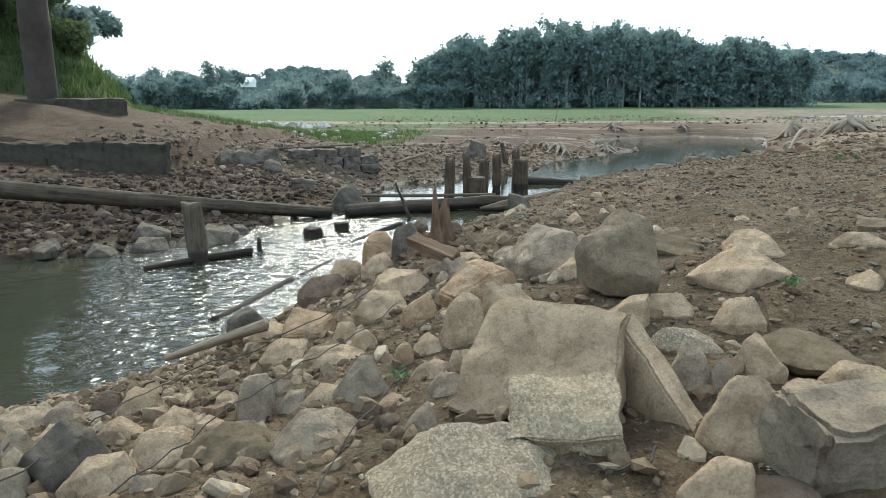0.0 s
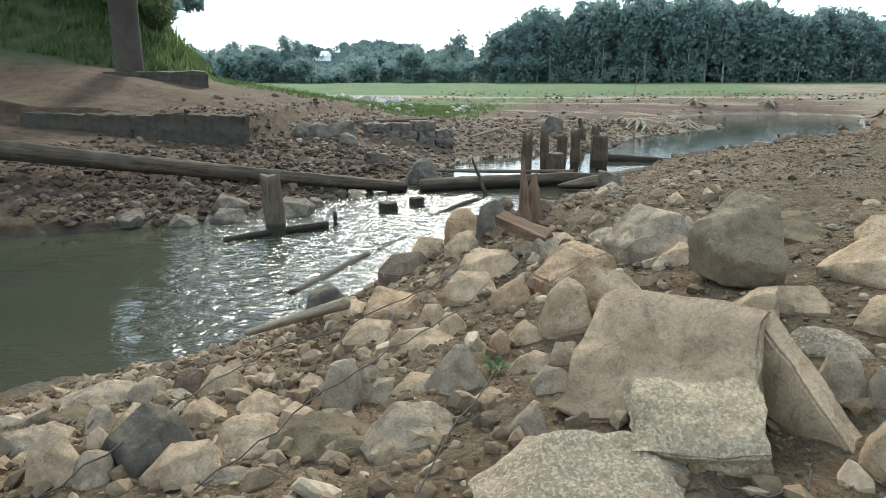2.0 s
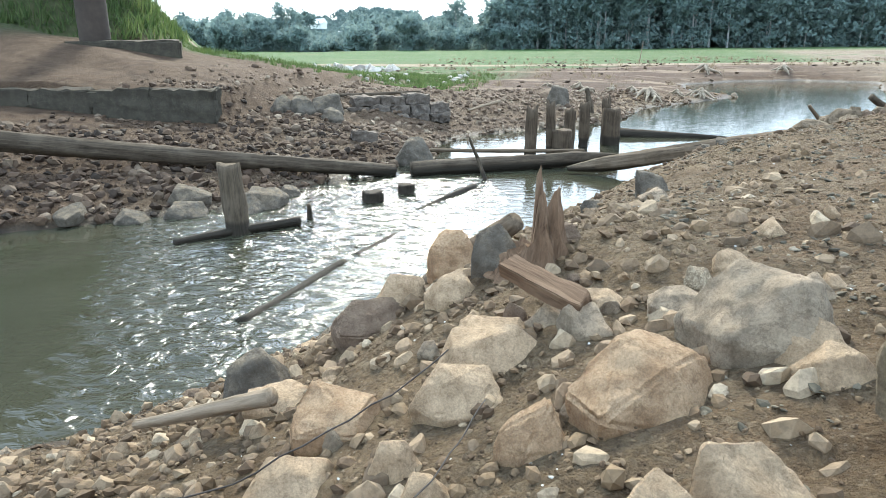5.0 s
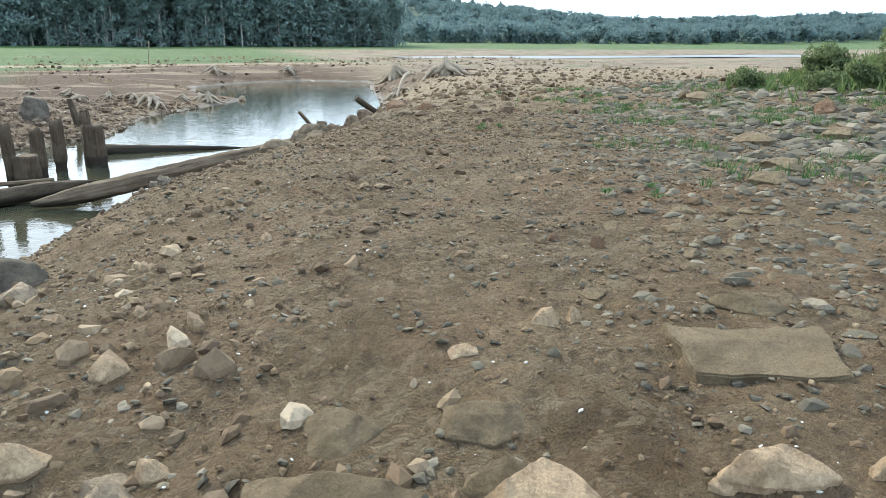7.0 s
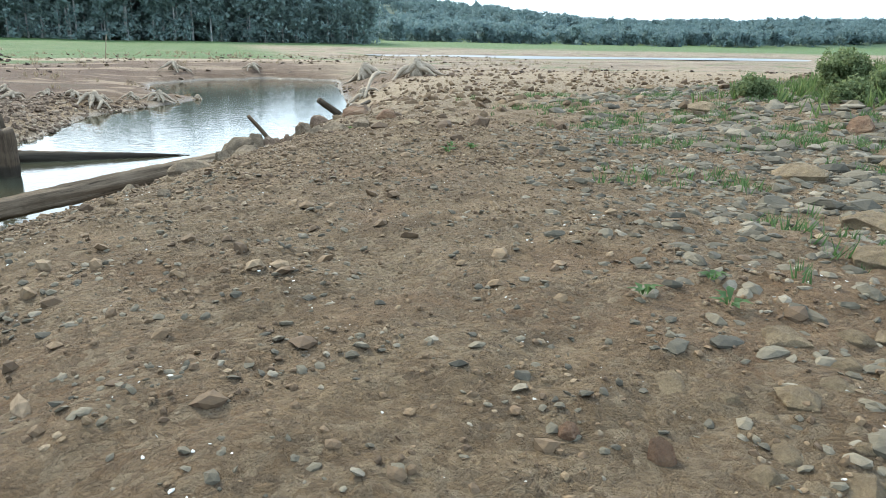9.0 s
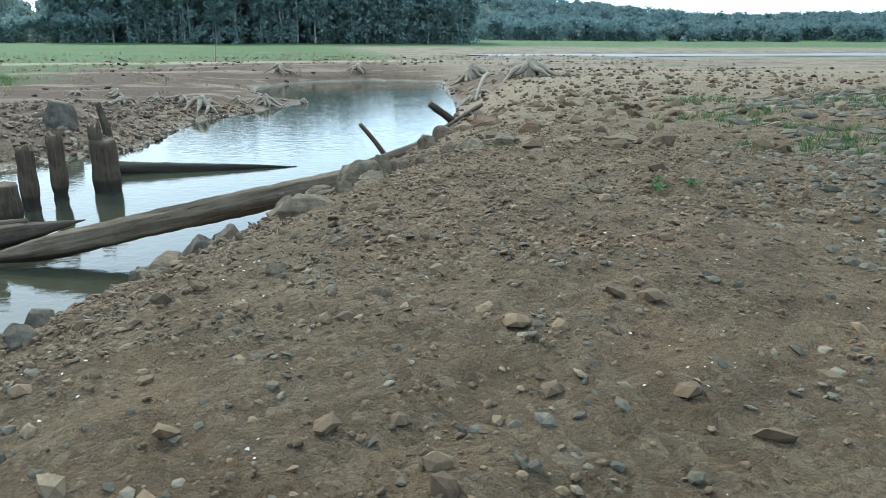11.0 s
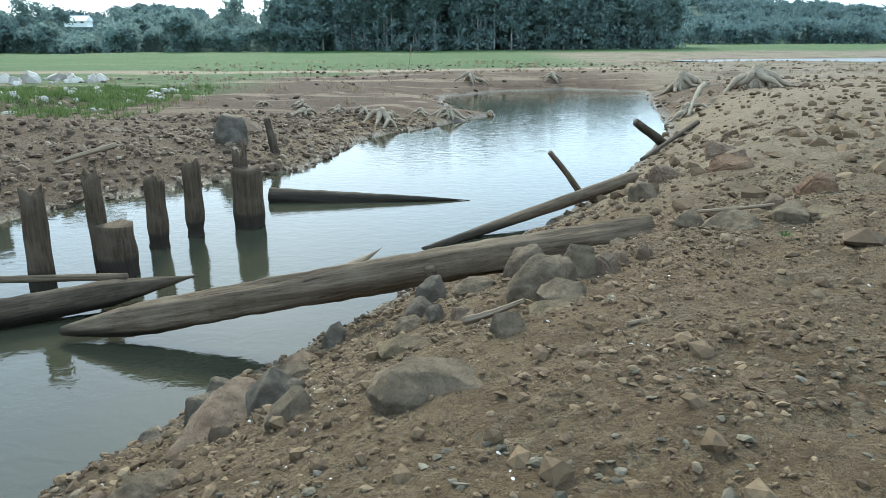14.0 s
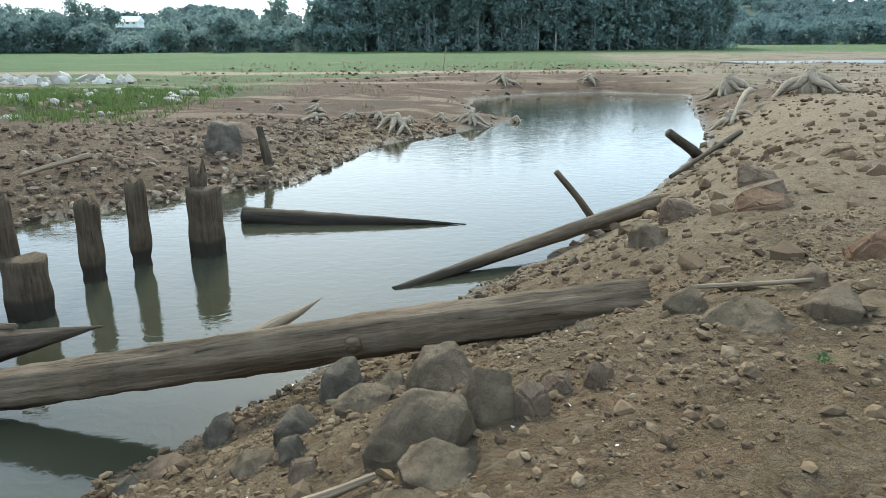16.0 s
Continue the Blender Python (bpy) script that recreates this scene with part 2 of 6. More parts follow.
def ground_material():
    m, n, l, b = material("earth", 0.95, 0.2)
    geo = n.new("ShaderNodeNewGeometry")
    pos = geo.outputs["Position"]
    sep = n.new("ShaderNodeSeparateXYZ")
    l.new(pos, sep.inputs[0])
    px, py, pz = sep.outputs
    broad = noise_tex(n, l, 0.35, 5, 0.6, pos)
    mid = noise_tex(n, l, 1.9, 7, 0.65, pos)
    fine = noise_tex(n, l, 22, 8, 0.7, pos)
    dry = ramp(n, l, mid, (0.28, (0.078, 0.048, 0.023)), (0.5, (0.152, 0.100, 0.051)), (0.70, (0.24, 0.168, 0.092)))
    red = ramp(n, l, mid, (0.3, (0.135, 0.080, 0.040)), (0.7, (0.21, 0.132, 0.070)))
    col = mix(n, l, span(n, l, math_node(n, l, "ADD", math_node(n, l, "MULTIPLY", broad, 0.6), math_node(n, l, "MULTIPLY", noise_tex(n, l, 1.0, 5, 0.6, pos), 0.4)), 0.50, 0.62), dry, red)
    # sandy yellow strip of bank towards the root stumps
    sandy = math_node(n, l, "MULTIPLY", span(n, l, math_node(n, l, "ADD", py, math_node(n, l, "MULTIPLY", mid, 6.0)), 21, 30), span(n, l, px, 7.5, 10))
    col = mix(n, l, math_node(n, l, "MULTIPLY", sandy, 0.7), col, ramp(n, l, mid, (0.3, (0.22, 0.165, 0.105)), (0.7, (0.36, 0.285, 0.19))))
    # west bank of reddish rubble, the bridge's shade darkened into its nearer soil
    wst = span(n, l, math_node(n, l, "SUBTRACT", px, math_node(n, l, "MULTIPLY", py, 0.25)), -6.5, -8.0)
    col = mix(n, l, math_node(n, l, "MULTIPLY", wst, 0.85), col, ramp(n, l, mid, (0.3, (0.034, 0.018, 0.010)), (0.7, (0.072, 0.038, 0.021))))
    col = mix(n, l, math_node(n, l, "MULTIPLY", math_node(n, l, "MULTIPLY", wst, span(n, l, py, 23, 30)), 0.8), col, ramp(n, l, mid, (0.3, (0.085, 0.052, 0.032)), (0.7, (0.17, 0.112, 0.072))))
    # red mud flat beyond the bank, then grass on the lake bed
    wob = math_node(n, l, "ADD", py, math_node(n, l, "MULTIPLY", math_node(n, l, "SUBTRACT", noise_tex(n, l, 0.06, 6, 0.6, pos), 0.5), 60.0))
    mud = math_node(n, l, "MULTIPLY", span(n, l, py, 44, 50), span(n, l, px, 34, 20))
    col = mix(n, l, math_node(n, l, "MULTIPLY", mud, 0.85), col, ramp(n, l, mid, (0.3, (0.05, 0.026, 0.016)), (0.7, (0.09, 0.050, 0.031))))
    green = ramp(n, l, noise_tex(n, l, 0.5, 8, 0.7, pos), (0.3, (0.034, 0.070, 0.015)), (0.5, (0.040, 0.105, 0.022)), (0.75, (0.085, 0.105, 0.034)))
    lawn = math_node(n, l, "MULTIPLY", span(n, l, math_node(n, l, "ADD", wob, math_node(n, l, "MULTIPLY", px, -0.28)), 76, 86), 0.92)
    near_lawn = math_node(n, l, "MULTIPLY", span(n, l, math_node(n, l, "SUBTRACT", wob, math_node(n, l, "MULTIPLY", px, 1.3)), 57, 66), span(n, l, px, 0, -6))
    col = mix(n, l, lawn, col, green)
    col = mix(n, l, math_node(n, l, "MULTIPLY", near_lawn, 0.85), col, green)
    # pale trodden track across the plain
    trk = math_node(n, l, "ABSOLUTE", math_node(n, l, "SUBTRACT", math_node(n, l, "ADD", py, math_node(n, l, "MULTIPLY", noise_tex(n, l, 0.05, 3, 0.5, pos), 10.0)), 90.0))
    col = mix(n, l, math_node(n, l, "MULTIPLY", span(n, l, trk, 3.6, 1.0), 0.85), col, (0.30, 0.225, 0.155))
    flats = span(n, l, math_node(n, l, "SUBTRACT", px, math_node(n, l, "MULTIPLY", py, 0.12)), 14, 26)
    col = mix(n, l, math_node(n, l, "MULTIPLY", math_node(n, l, "MULTIPLY", flats, span(n, l, py, 190, 150)), span(n, l, py, 50, 62)), col,
              ramp(n, l, noise_tex(n, l, 0.12, 7, 0.7, pos), (0.38, (0.12, 0.085, 0.058)), (0.52, (0.24, 0.185, 0.13)), (0.6, (0.10, 0.115, 0.05)), (0.68, (0.2, 0.155, 0.105))))
    stretch = n.new("ShaderNodeMapping")
    stretch.inputs["Scale"].default_value = (0.05, 0.26, 1.0)
    l.new(pos, stretch.inputs[0])
    streak = noise_tex(n, l, 1.6, 8, 0.68, stretch.outputs[0], 0.4)
    bare = math_node(n, l, "MULTIPLY", span(n, l, py, 42, 50), math_node(n, l, "SUBTRACT", 1.0, math_node(n, l, "MULTIPLY", lawn, 0.75)))
    col = mix(n, l, math_node(n, l, "MULTIPLY", bare, math_node(n, l, "MULTIPLY", span(n, l, streak, 0.52, 0.62), 0.7)), col, (0.27, 0.20, 0.135))
    col = mix(n, l, math_node(n, l, "MULTIPLY", bare, math_node(n, l, "MULTIPLY", span(n, l, streak, 0.46, 0.36), 0.6)), col, (0.062, 0.045, 0.026))
    slope = span(n, l, pz, 3.6, 4.4)
    col = mix(n, l, math_node(n, l, "MULTIPLY", slope, span(n, l, px, -14, -18)), col, ramp(n, l, mid, (0.3, (0.045, 0.07, 0.025)), (0.7, (0.10, 0.13, 0.05))))
    under = math_node(n, l, "MULTIPLY", span(n, l, pz, 1.3, 3.5), span(n, l, py, 280, 380))
    col = mix(n, l, under, col, ramp(n, l, noise_tex(n, l, 0.05, 6, 0.7, pos), (0.3, (0.035, 0.06, 0.045)), (0.7, (0.07, 0.10, 0.07))))
    # darker grains and pale chips
    col = mix(n, l, span(n, l, fine, 0.32, 0.6), mix(n, l, 0.6, col, (0.045, 0.030, 0.018)), col)
    vor = n.new("ShaderNodeTexVoronoi")
    vor.inputs["Scale"].default_value = 26
    l.new(pos, vor.inputs["Vector"])
    chip = math_node(n, l, "MULTIPLY", span(n, l, vor.outputs["Distance"], 0.24, 0.14), span(n, l, noise_tex(n, l, 3, 4, 0.6, pos), 0.54, 0.64))
    col = mix(n, l, math_node(n, l, "MULTIPLY", chip, 0.5), col, (0.4, 0.34, 0.27))
    # soaked rim along the water
    wetrim = span(n, l, math_node(n, l, "ADD", pz, math_node(n, l, "MULTIPLY", mid, -0.16)), 0.10, -0.04)
    col = mix(n, l, math_node(n, l, "MULTIPLY", wetrim, 0.75), col, (0.045, 0.035, 0.025))
    l.new(math_node(n, l, "SUBTRACT", 0.95, math_node(n, l, "MULTIPLY", wetrim, 0.4)), b.inputs["Roughness"])
    l.new(col, b.inputs["Base Color"])
    clod = n.new("ShaderNodeTexVoronoi")
    clod.inputs["Scale"].default_value, clod.inputs["Randomness"].default_value = 17, 1.0
    warp = n.new("ShaderNodeVectorMath")
    warp.operation = "ADD"
    l.new(pos, warp.inputs[0])
    wv = n.new("ShaderNodeTexNoise")
    wv.inputs["Scale"].default_value, wv.inputs["Detail"].default_value = 7, 5
    l.new(pos, wv.inputs["Vector"])
    sc = n.new("ShaderNodeVectorMath")
    sc.operation = "SCALE"
    sc.inputs["Scale"].default_value = 0.18
    l.new(wv.outputs["Color"], sc.inputs[0])
    l.new(sc.outputs[0], warp.inputs[1])
    l.new(warp.outputs[0], clod.inputs["Vector"])
    tone = n.new("ShaderNodeSeparateColor")
    l.new(clod.outputs["Color"], tone.inputs[0])
    patchy = math_node(n, l, "MULTIPLY", span(n, l, noise_tex(n, l, 1.1, 5, 0.6, pos), 0.36, 0.58), math_node(n, l, "MULTIPLY", span(n, l, py, 46, 36), span(n, l, px, -9, -6)))
    col = mix(n, l, math_node(n, l, "MULTIPLY", math_node(n, l, "MULTIPLY", tone.outputs[0], patchy), 0.65), col, mix(n, l, tone.outputs[1], (0.07, 0.05, 0.030), (0.27, 0.21, 0.135)))
    l.new(col, b.inputs["Base Color"])
    crumb = n.new("ShaderNodeTexVoronoi")
    crumb.inputs["Scale"].default_value = 58
    l.new(warp.outputs[0], crumb.inputs["Vector"])
    grain = n.new("ShaderNodeSeparateColor")
    l.new(crumb.outputs["Color"], grain.inputs[0])
    near = math_node(n, l, "MULTIPLY", span(n, l, py, 46, 36), 0.5)
    col = mix(n, l, math_node(n, l, "MULTIPLY", math_node(n, l, "MULTIPLY", grain.outputs[0], near), span(n, l, mid, 0.3, 0.6)), col, mix(n, l, grain.outputs[1], (0.050, 0.033, 0.019), (0.26, 0.19, 0.12)))
    l.new(col, b.inputs["Base Color"])
    lumps = math_node(n, l, "MULTIPLY", math_node(n, l, "SUBTRACT", 0.6, clod.outputs["Distance"]), patchy)
    nb = bump(n, l, b, noise_tex(n, l, 6, 9, 0.78, pos), 1.0, 0.11)
    nb = bump(n, l, b, lumps, 1.0, 0.05, nb)
    nb = bump(n, l, b, math_node(n, l, "SUBTRACT", 0.6, crumb.outputs["Distance"]), 0.7, 0.014, nb)
    bump(n, l, b, fine, 0.9, 0.025, nb)
    return m


def water_material(name="muddy_water", rough=0.04):
    m, n, l, b = material(name, rough, 0.5)
    b.inputs["IOR"].default_value = 1.333
    geo = n.new("ShaderNodeNewGeometry")
    pos = geo.outputs["Position"]
    sep = n.new("ShaderNodeSeparateXYZ")
    l.new(pos, sep.inputs[0])
    px, py, pz = sep.outputs
    l.new(ramp(n, l, noise_tex(n, l, 0.3, 3, 0.5, pos), (0.35, (0.034, 0.034, 0.021)), (0.65, (0.044, 0.043, 0.028))), b.inputs["Base Color"])
    mp = n.new("ShaderNodeMapping")
    mp.inputs["Rotation"].default_value = (0, 0, radians(20))
    mp.inputs["Scale"].default_value = (1.2, 1.7, 1.0)
    l.new(pos, mp.inputs[0])
    # riffle between the post and the rocky bank, calmer pools above and below
    edge = math_node(n, l, "ADD", math_node(n, l, "ADD", px, math_node(n, l, "MULTIPLY", py, 0.5)), math_node(n, l, "MULTIPLY", noise_tex(n, l, 1.3, 4, 0.6, pos), 1.8))
    run = math_node(n, l, "MULTIPLY", span(n, l, py, 24.0, 19.5), math_node(n, l, "MULTIPLY", span(n, l, edge, 1.5, 2.5), span(n, l, px, 1.6, -2.4)))
    chop = math_node(n, l, "ADD", math_node(n, l, "MULTIPLY", run, 0.52), 0.034)
    w1 = noise_tex(n, l, 2.3, 4, 0.55, mp.outputs[0], 0.8)
    k = n.new("ShaderNodeBump")
    k.inputs["Distance"].default_value = 0.21
    l.new(chop, k.inputs["Strength"])
    l.new(w1, k.inputs["Height"])
    l.new(k.outputs[0], b.inputs["Normal"])
    return m


EARTH, WATER, FARWATER = ground_material(), water_material(), water_material("rippled_pool", 0.35)


# ---------------------------------------------------------------- plan of the river
RIGHT = [(-25, -5), (-12, 2.2), (-6.5, 6.0), (-3.9, 8.0), (-2.8, 8.8), (-2.1, 9.9), (-1.6, 11.0), (-1.1, 12.4), (-0.4, 14.0),
         (0.6, 16.0), (1.6, 17.5), (2.2, 18.6), (2.7, 19.6), (3.4, 20.6), (4.5, 22.2), (5.3, 23.3), (6.3, 24.7), (8.1, 26.9),
         (10.6, 30.2), (12.2, 32.9), (15.2, 38.3), (17.3, 42.2), (19.3, 48.3), (22.0, 57.0), (24.4, 63.8)]
LEFT = [(-35, 5), (-20, 10), (-12, 13.5), (-8.8, 15.3), (-7.0, 16.5), (-5.7, 17.7), (-4.4, 21.2), (-3.3, 23.3), (-2.5, 25.0),
        (-2.9, 27.5), (-2.3, 29.8), (-0.7, 31.5), (1.2, 33.3), (3.4, 34.9), (4.3, 38.5), (5.4, 42.0), (8.3, 45.4), (11.6, 49.7),
        (9.6, 53.5), (9.9, 61.5), (14.5, 66.0), (20.0, 67.2), (24.4, 63.8)]


def to_line(x, y, line):
    """Distance of points to a polyline."""
    best = np.full(x.shape, 1e9)
    for (ax, ay), (bx, by) in zip(line[:-1], line[1:]):
        dx, dy = bx - ax, by - ay
        s = np.clip(((x - ax) * dx + (y - ay) * dy) / (dx * dx + dy * dy), 0, 1)
        best = np.minimum(best, np.hypot(x - ax - s * dx, y - ay - s * dy))
    return best


def inside(x, y, ring):
    odd = np.zeros(x.shape, bool)
    for (ax, ay), (bx, by) in zip(ring, ring[1:] + ring[:1]):
        if ay != by:
            odd ^= ((ay > y) != (by > y)) & (x < (bx - ax) * (y - ay) / (by - ay) + ax)
    return odd


def wave(x, y, size, seed):
    """Cheap smooth noise, about -1 to 1, from turned sine waves."""
    rng = np.random.RandomState(seed)
    out = np.zeros(np.shape(x))
    for i in range(7):
        a, k, p = rng.uniform(0, 6.283), rng.uniform(0.6, 1.7) * 6.283 / size, rng.uniform(0, 6.283)
        out += np.sin((x * np.cos(a) + y * np.sin(a)) * k + p)
    return out / 3.2


def ease(v, a, b):
    s = np.clip((v - a) / (b - a), 0, 1)
    return s * s * (3 - 2 * s)


def height(x, y):
    """The bare ground: river bed, terrace on the east bank, rubble bank on the west, plain to the north."""
    x, y = np.asarray(x, float), np.asarray(y, float)
    wet = inside(x, y, RIGHT + LEFT[::-1])
    dr, dl = to_line(x, y, RIGHT), to_line(x, y, LEFT)
    top = np.interp(y, [-5, 3, 6, 9, 12, 16, 19, 22, 27, 35, 45, 60, 80], [2.1, 2.21, 2.6, 2.42, 2.36, 2.31, 2.17, 2.1, 2.0, 1.7, 1.45, 1.1, 0.8])
    rise = (dr / np.interp(y, [3, 6, 9, 12, 16, 19, 22, 45], [7.1, 6.4, 3.6, 3.4, 3.2, 3.6, 3.4, 3.3])) ** 1.3
    east = top * rise / (1 + rise ** 3) ** (1 / 3) + 0.10 * np.maximum(0, x - 15) * ease(28 - y, 0, 10)
    east = east - 0.36 * np.exp(-((x - 8.0) / 1.5) ** 2 - ((y - 22.1) / 1.25) ** 2)
    east = east + 0.04 * wave(x, y, 5.0, 3) * ease(dr, 0.3, 3)
    crest = np.interp(y, [10, 24, 30, 38, 48, 60, 80], [0.95, 1.0, 1.3, 1.0, 0.6, 0.7, 0.8])
    west = crest * (1 - np.exp(-dl / 3.6)) + 0.06 * np.maximum(0, -7 - x) * ease(52 - y, 0, 18)
    west = west + 0.75 * ease(y, 24.35, 24.75) * ease(-9.2 - x, 0, 0.6) * ease(60 - y, 0, 20) + 0.5 * ease(y, 25, 30) * ease(x, -10.5, -8.5) * ease(-3 - x, 0, 5) * ease(44 - y, 0, 8)
    west = west + 0.10 * np.maximum(0, -10 - x) * ease(y, 25, 31) * ease(60 - y, 0, 20)
    west = west + 0.10 * wave(x, y, 4.0, 5) * ease(dl, 0.3, 2.5)
    toe = (-17.5 - x) * 0.88 - (y - 38) * 0.42
    bankment = np.clip(toe * 1.05, 0, 13) * ease(y, 33, 40) * ease(130 - y, 0, 40)
    far = 0.75 + 0.12 * wave(x, y, 38, 8) - 0.35 * ease(1.25 - np.hypot((x - 98) / 52, (y - 110) / 11), 0, 0.5)
    az = x / np.maximum(y, 1.0)
    far = far + 1.12 * np.interp(az, [0.3, 0.42, 0.55, 0.78, 0.95, 1.25, 2.1], [24, 27, 21, 12, 11, 15, 22]) * ease(y + 0.35 * np.maximum(x, 0), 430, 720) * ease(az, 0.27, 0.36)
    far = far + np.interp(az, [-0.6, -0.36, -0.27, -0.17, -0.1], [8, 16, 24, 12, 0]) * ease(y, 430, 640) * (az < 0)
    far = far + 0.4 * np.exp(-((y - 72 - 1.5 * wave(x, y, 14, 9)) / 2.2) ** 2) * ease(x, 2, 8)
    land = np.where(dr < dl, east, west)
    mix = ease(y, 58, 82)
    land = land * (1 - mix) + far * mix
    land = np.maximum(land, np.minimum(land + bankment, 14))
    near = np.minimum(dr, dl)
    return np.where(wet, -np.minimum(0.55, 0.5 * near + 0.02), land + 0.02)


def surface(x, y):
    """The ground as it is built, with its lumps and hollows near the path."""
    x, y = np.asarray(x, float), np.asarray(y, float)
    z = height(x, y)
    close = ease(30 - np.hypot(x - 4, y - 13), 0, 10) * (z > -0.02)
    return z + close * (0.022 * wave(x, y, 0.9, 21) + 0.014 * wave(x, y, 0.38, 22) + 0.007 * wave(x, y, 0.24, 23))


# ---------------------------------------------------------------- mesh helpers
def link_mesh(name, verts, faces, mat, smooth=True):
    me = bpy.data.meshes.new(name)
    me.from_pydata([tuple(v) for v in verts], [], [tuple(f) for f in faces])
    me.materials.append(mat)
    me.polygons.foreach_set("use_smooth", [smooth] * len(me.polygons))
    me.update()
    return me


def big_mesh(name, verts, faces, mat, smooth=False):
    """A mesh from numpy arrays; all faces have the same number of corners."""
    me = bpy.data.meshes.new(name)
    nv, nf, k = len(verts), len(faces), faces.shape[1]
    me.vertices.add(nv)
    me.vertices.foreach_set("co", np.asarray(verts, np.float32).ravel())
    me.loops.add(nf * k)
    me.loops.foreach_set("vertex_index", np.asarray(faces, np.int32).ravel())
    me.polygons.add(nf)
    me.polygons.foreach_set("loop_start", np.arange(0, nf * k, k, dtype=np.int32))
    me.polygons.foreach_set("use_smooth", np.full(nf, smooth))
    me.materials.append(mat)
    me.update(calc_edges=True)
    return me


def part(name, me, parent, label="", m=None):
    """Links a mesh as one part under a thing or a part; m is its place under that parent."""
    ob = new(name, me)
    ob.parent = parent
    if m is not None:
        ob.matrix_basis = m
    return tagged(ob, label)


def ico(level):
    bm = bmesh.new()
    bmesh.ops.create_icosphere(bm, subdivisions=level, radius=1)
    v = np.array([tuple(p.co) for p in bm.verts])
    f = np.array([[q.index for q in p.verts] for p in bm.faces])
    bm.free()
    return v, f


ICO = {1: ico(1)}


def rock_verts(level, rng, facets=11, sharp=14.0, rough=0.035):
    """Unit stone: a rounded polyhedron cut by random planes, with an uneven skin."""
    d, f = ICO[level]
    nrm = rng.normal(size=(facets, 3))
    nrm /= np.linalg.norm(nrm, axis=1)[:, None]
    off = rng.uniform(0.55, 1.0, facets)
    q = (np.maximum(d @ nrm.T, 1e-4) / off) ** sharp
    r = (q.sum(1) + 0.55 ** sharp) ** (-1 / sharp)
    r = np.minimum(r, 1.25)
    for i in range(9):
        k, p = rng.normal(size=3) * (2.5 + 3.4 * i), rng.uniform(0, 6.28)
        r = r + rough / (1 + 0.35 * i) * np.sin(d @ k + p)
    v = d * r[:, None]
    v /= np.abs(v).max(0)
    return v, f


def turns(rng, n, tilt=0.5):
    """n random turning matrices: any heading, tilted a little."""
    a, b, c = rng.uniform(0, 6.283, n), rng.normal(0, tilt, n), rng.normal(0, tilt, n)
    ca, sa, cb, sb, cc, sc = np.cos(a), np.sin(a), np.cos(b), np.sin(b), np.cos(c), np.sin(c)
    z, o = np.zeros(n), np.ones(n)
    ra = np.stack([ca, -sa, z, sa, ca, z, z, z, o], 1).reshape(-1, 3, 3)
    rb = np.stack([o, z, z, z, cb, -sb, z, sb, cb], 1).reshape(-1, 3, 3)
    rc = np.stack([cc, z, sc, z, o, z, -sc, z, cc], 1).reshape(-1, 3, 3)
    return ra @ rb @ rc


def strew(name, shapes, places, sizes, rot, mat, smooth=False):
    """Many small pieces in one mesh: each place takes one of the shapes, scaled and turned."""
    rng = np.random.RandomState(len(places))
    pick = rng.randint(0, len(shapes), len(places))
    vs, fs, base = [], [], 0
    for i, (sv, sf) in enumerate(shapes):
        idx = np.nonzero(pick == i)[0]
        if not len(idx):
            continue
        w = np.einsum("nij,nkj->nki", rot[idx], sv[None] * sizes[idx][:, None, :]) + places[idx][:, None, :]
        vs.append(w.reshape(-1, 3))
        fs.append((sf[None] + (np.arange(len(idx)) * len(sv))[:, None, None] + base).reshape(-1, sf.shape[1]))
        base += len(idx) * len(sv)
    return big_mesh(name, np.concatenate(vs), np.concatenate(fs), mat, smooth)


def tube(path, radii, sides, rng, groove=0.06, lump=0.05, cap=True, twist=0.0):
    """A worn timber skin round a path: lengthwise grooves, lumps, closed ends."""
    path = [Vector(p) for p in path]
    verts, faces = [], []
    ph = rng.uniform(0, 6.28, 6)
    for i, (p, r) in enumerate(zip(path, radii)):
        t = (path[min(i + 1, len(path) - 1)] - path[max(i - 1, 0)]).normalized()
        side = t.cross(Vector((0, 0, 1)))
        side = side.normalized() if side.length > 0.2 else t.cross(Vector((0, 1, 0))).normalized()
        other = side.cross(t).normalized()
        for j in range(sides):
            a = 6.2832 * j / sides
            g = 1 + groove * (math.sin(5 * a + ph[0] + 0.2 * i) + 0.7 * math.sin(9 * a + ph[1]) + 0.5 * math.sin(14 * a + ph[2] - 0.3 * i)) / 1.6
            g += lump * (math.sin(1.1 * i + 2 * a + ph[3]) + math.sin(2.3 * i - a + ph[4])) / 2
            verts.append(p + (side * math.cos(a + twist * i) + other * math.sin(a + twist * i)) * r * g)
    n = len(path)
    for i in range(n - 1):
        for j in range(sides):
            k = (j + 1) % sides
            faces.append((i * sides + j, i * sides + k, (i + 1) * sides + k, (i + 1) * sides + j))
    if cap:
        for i, c in ((0, path[0]), (n - 1, path[-1])):
            m = len(verts)
            verts.append(c + (path[0] - path[1] if i == 0 else path[-1] - path[-2]).normalized() * radii[i] * 0.06)
            for j in range(sides):
                k = (j + 1) % sides
                faces.append((i * sides + k, i * sides + j, m) if i == 0 else (i * sides + j, i * sides + k, m))
    return verts, faces


def frame_of(p0, p1):
    """A pose at p0 whose x axis runs to p1."""
    return Matrix.Translation(p0) @ (Vector(p1) - Vector(p0)).to_track_quat("X", "Z").to_matrix().to_4x4()


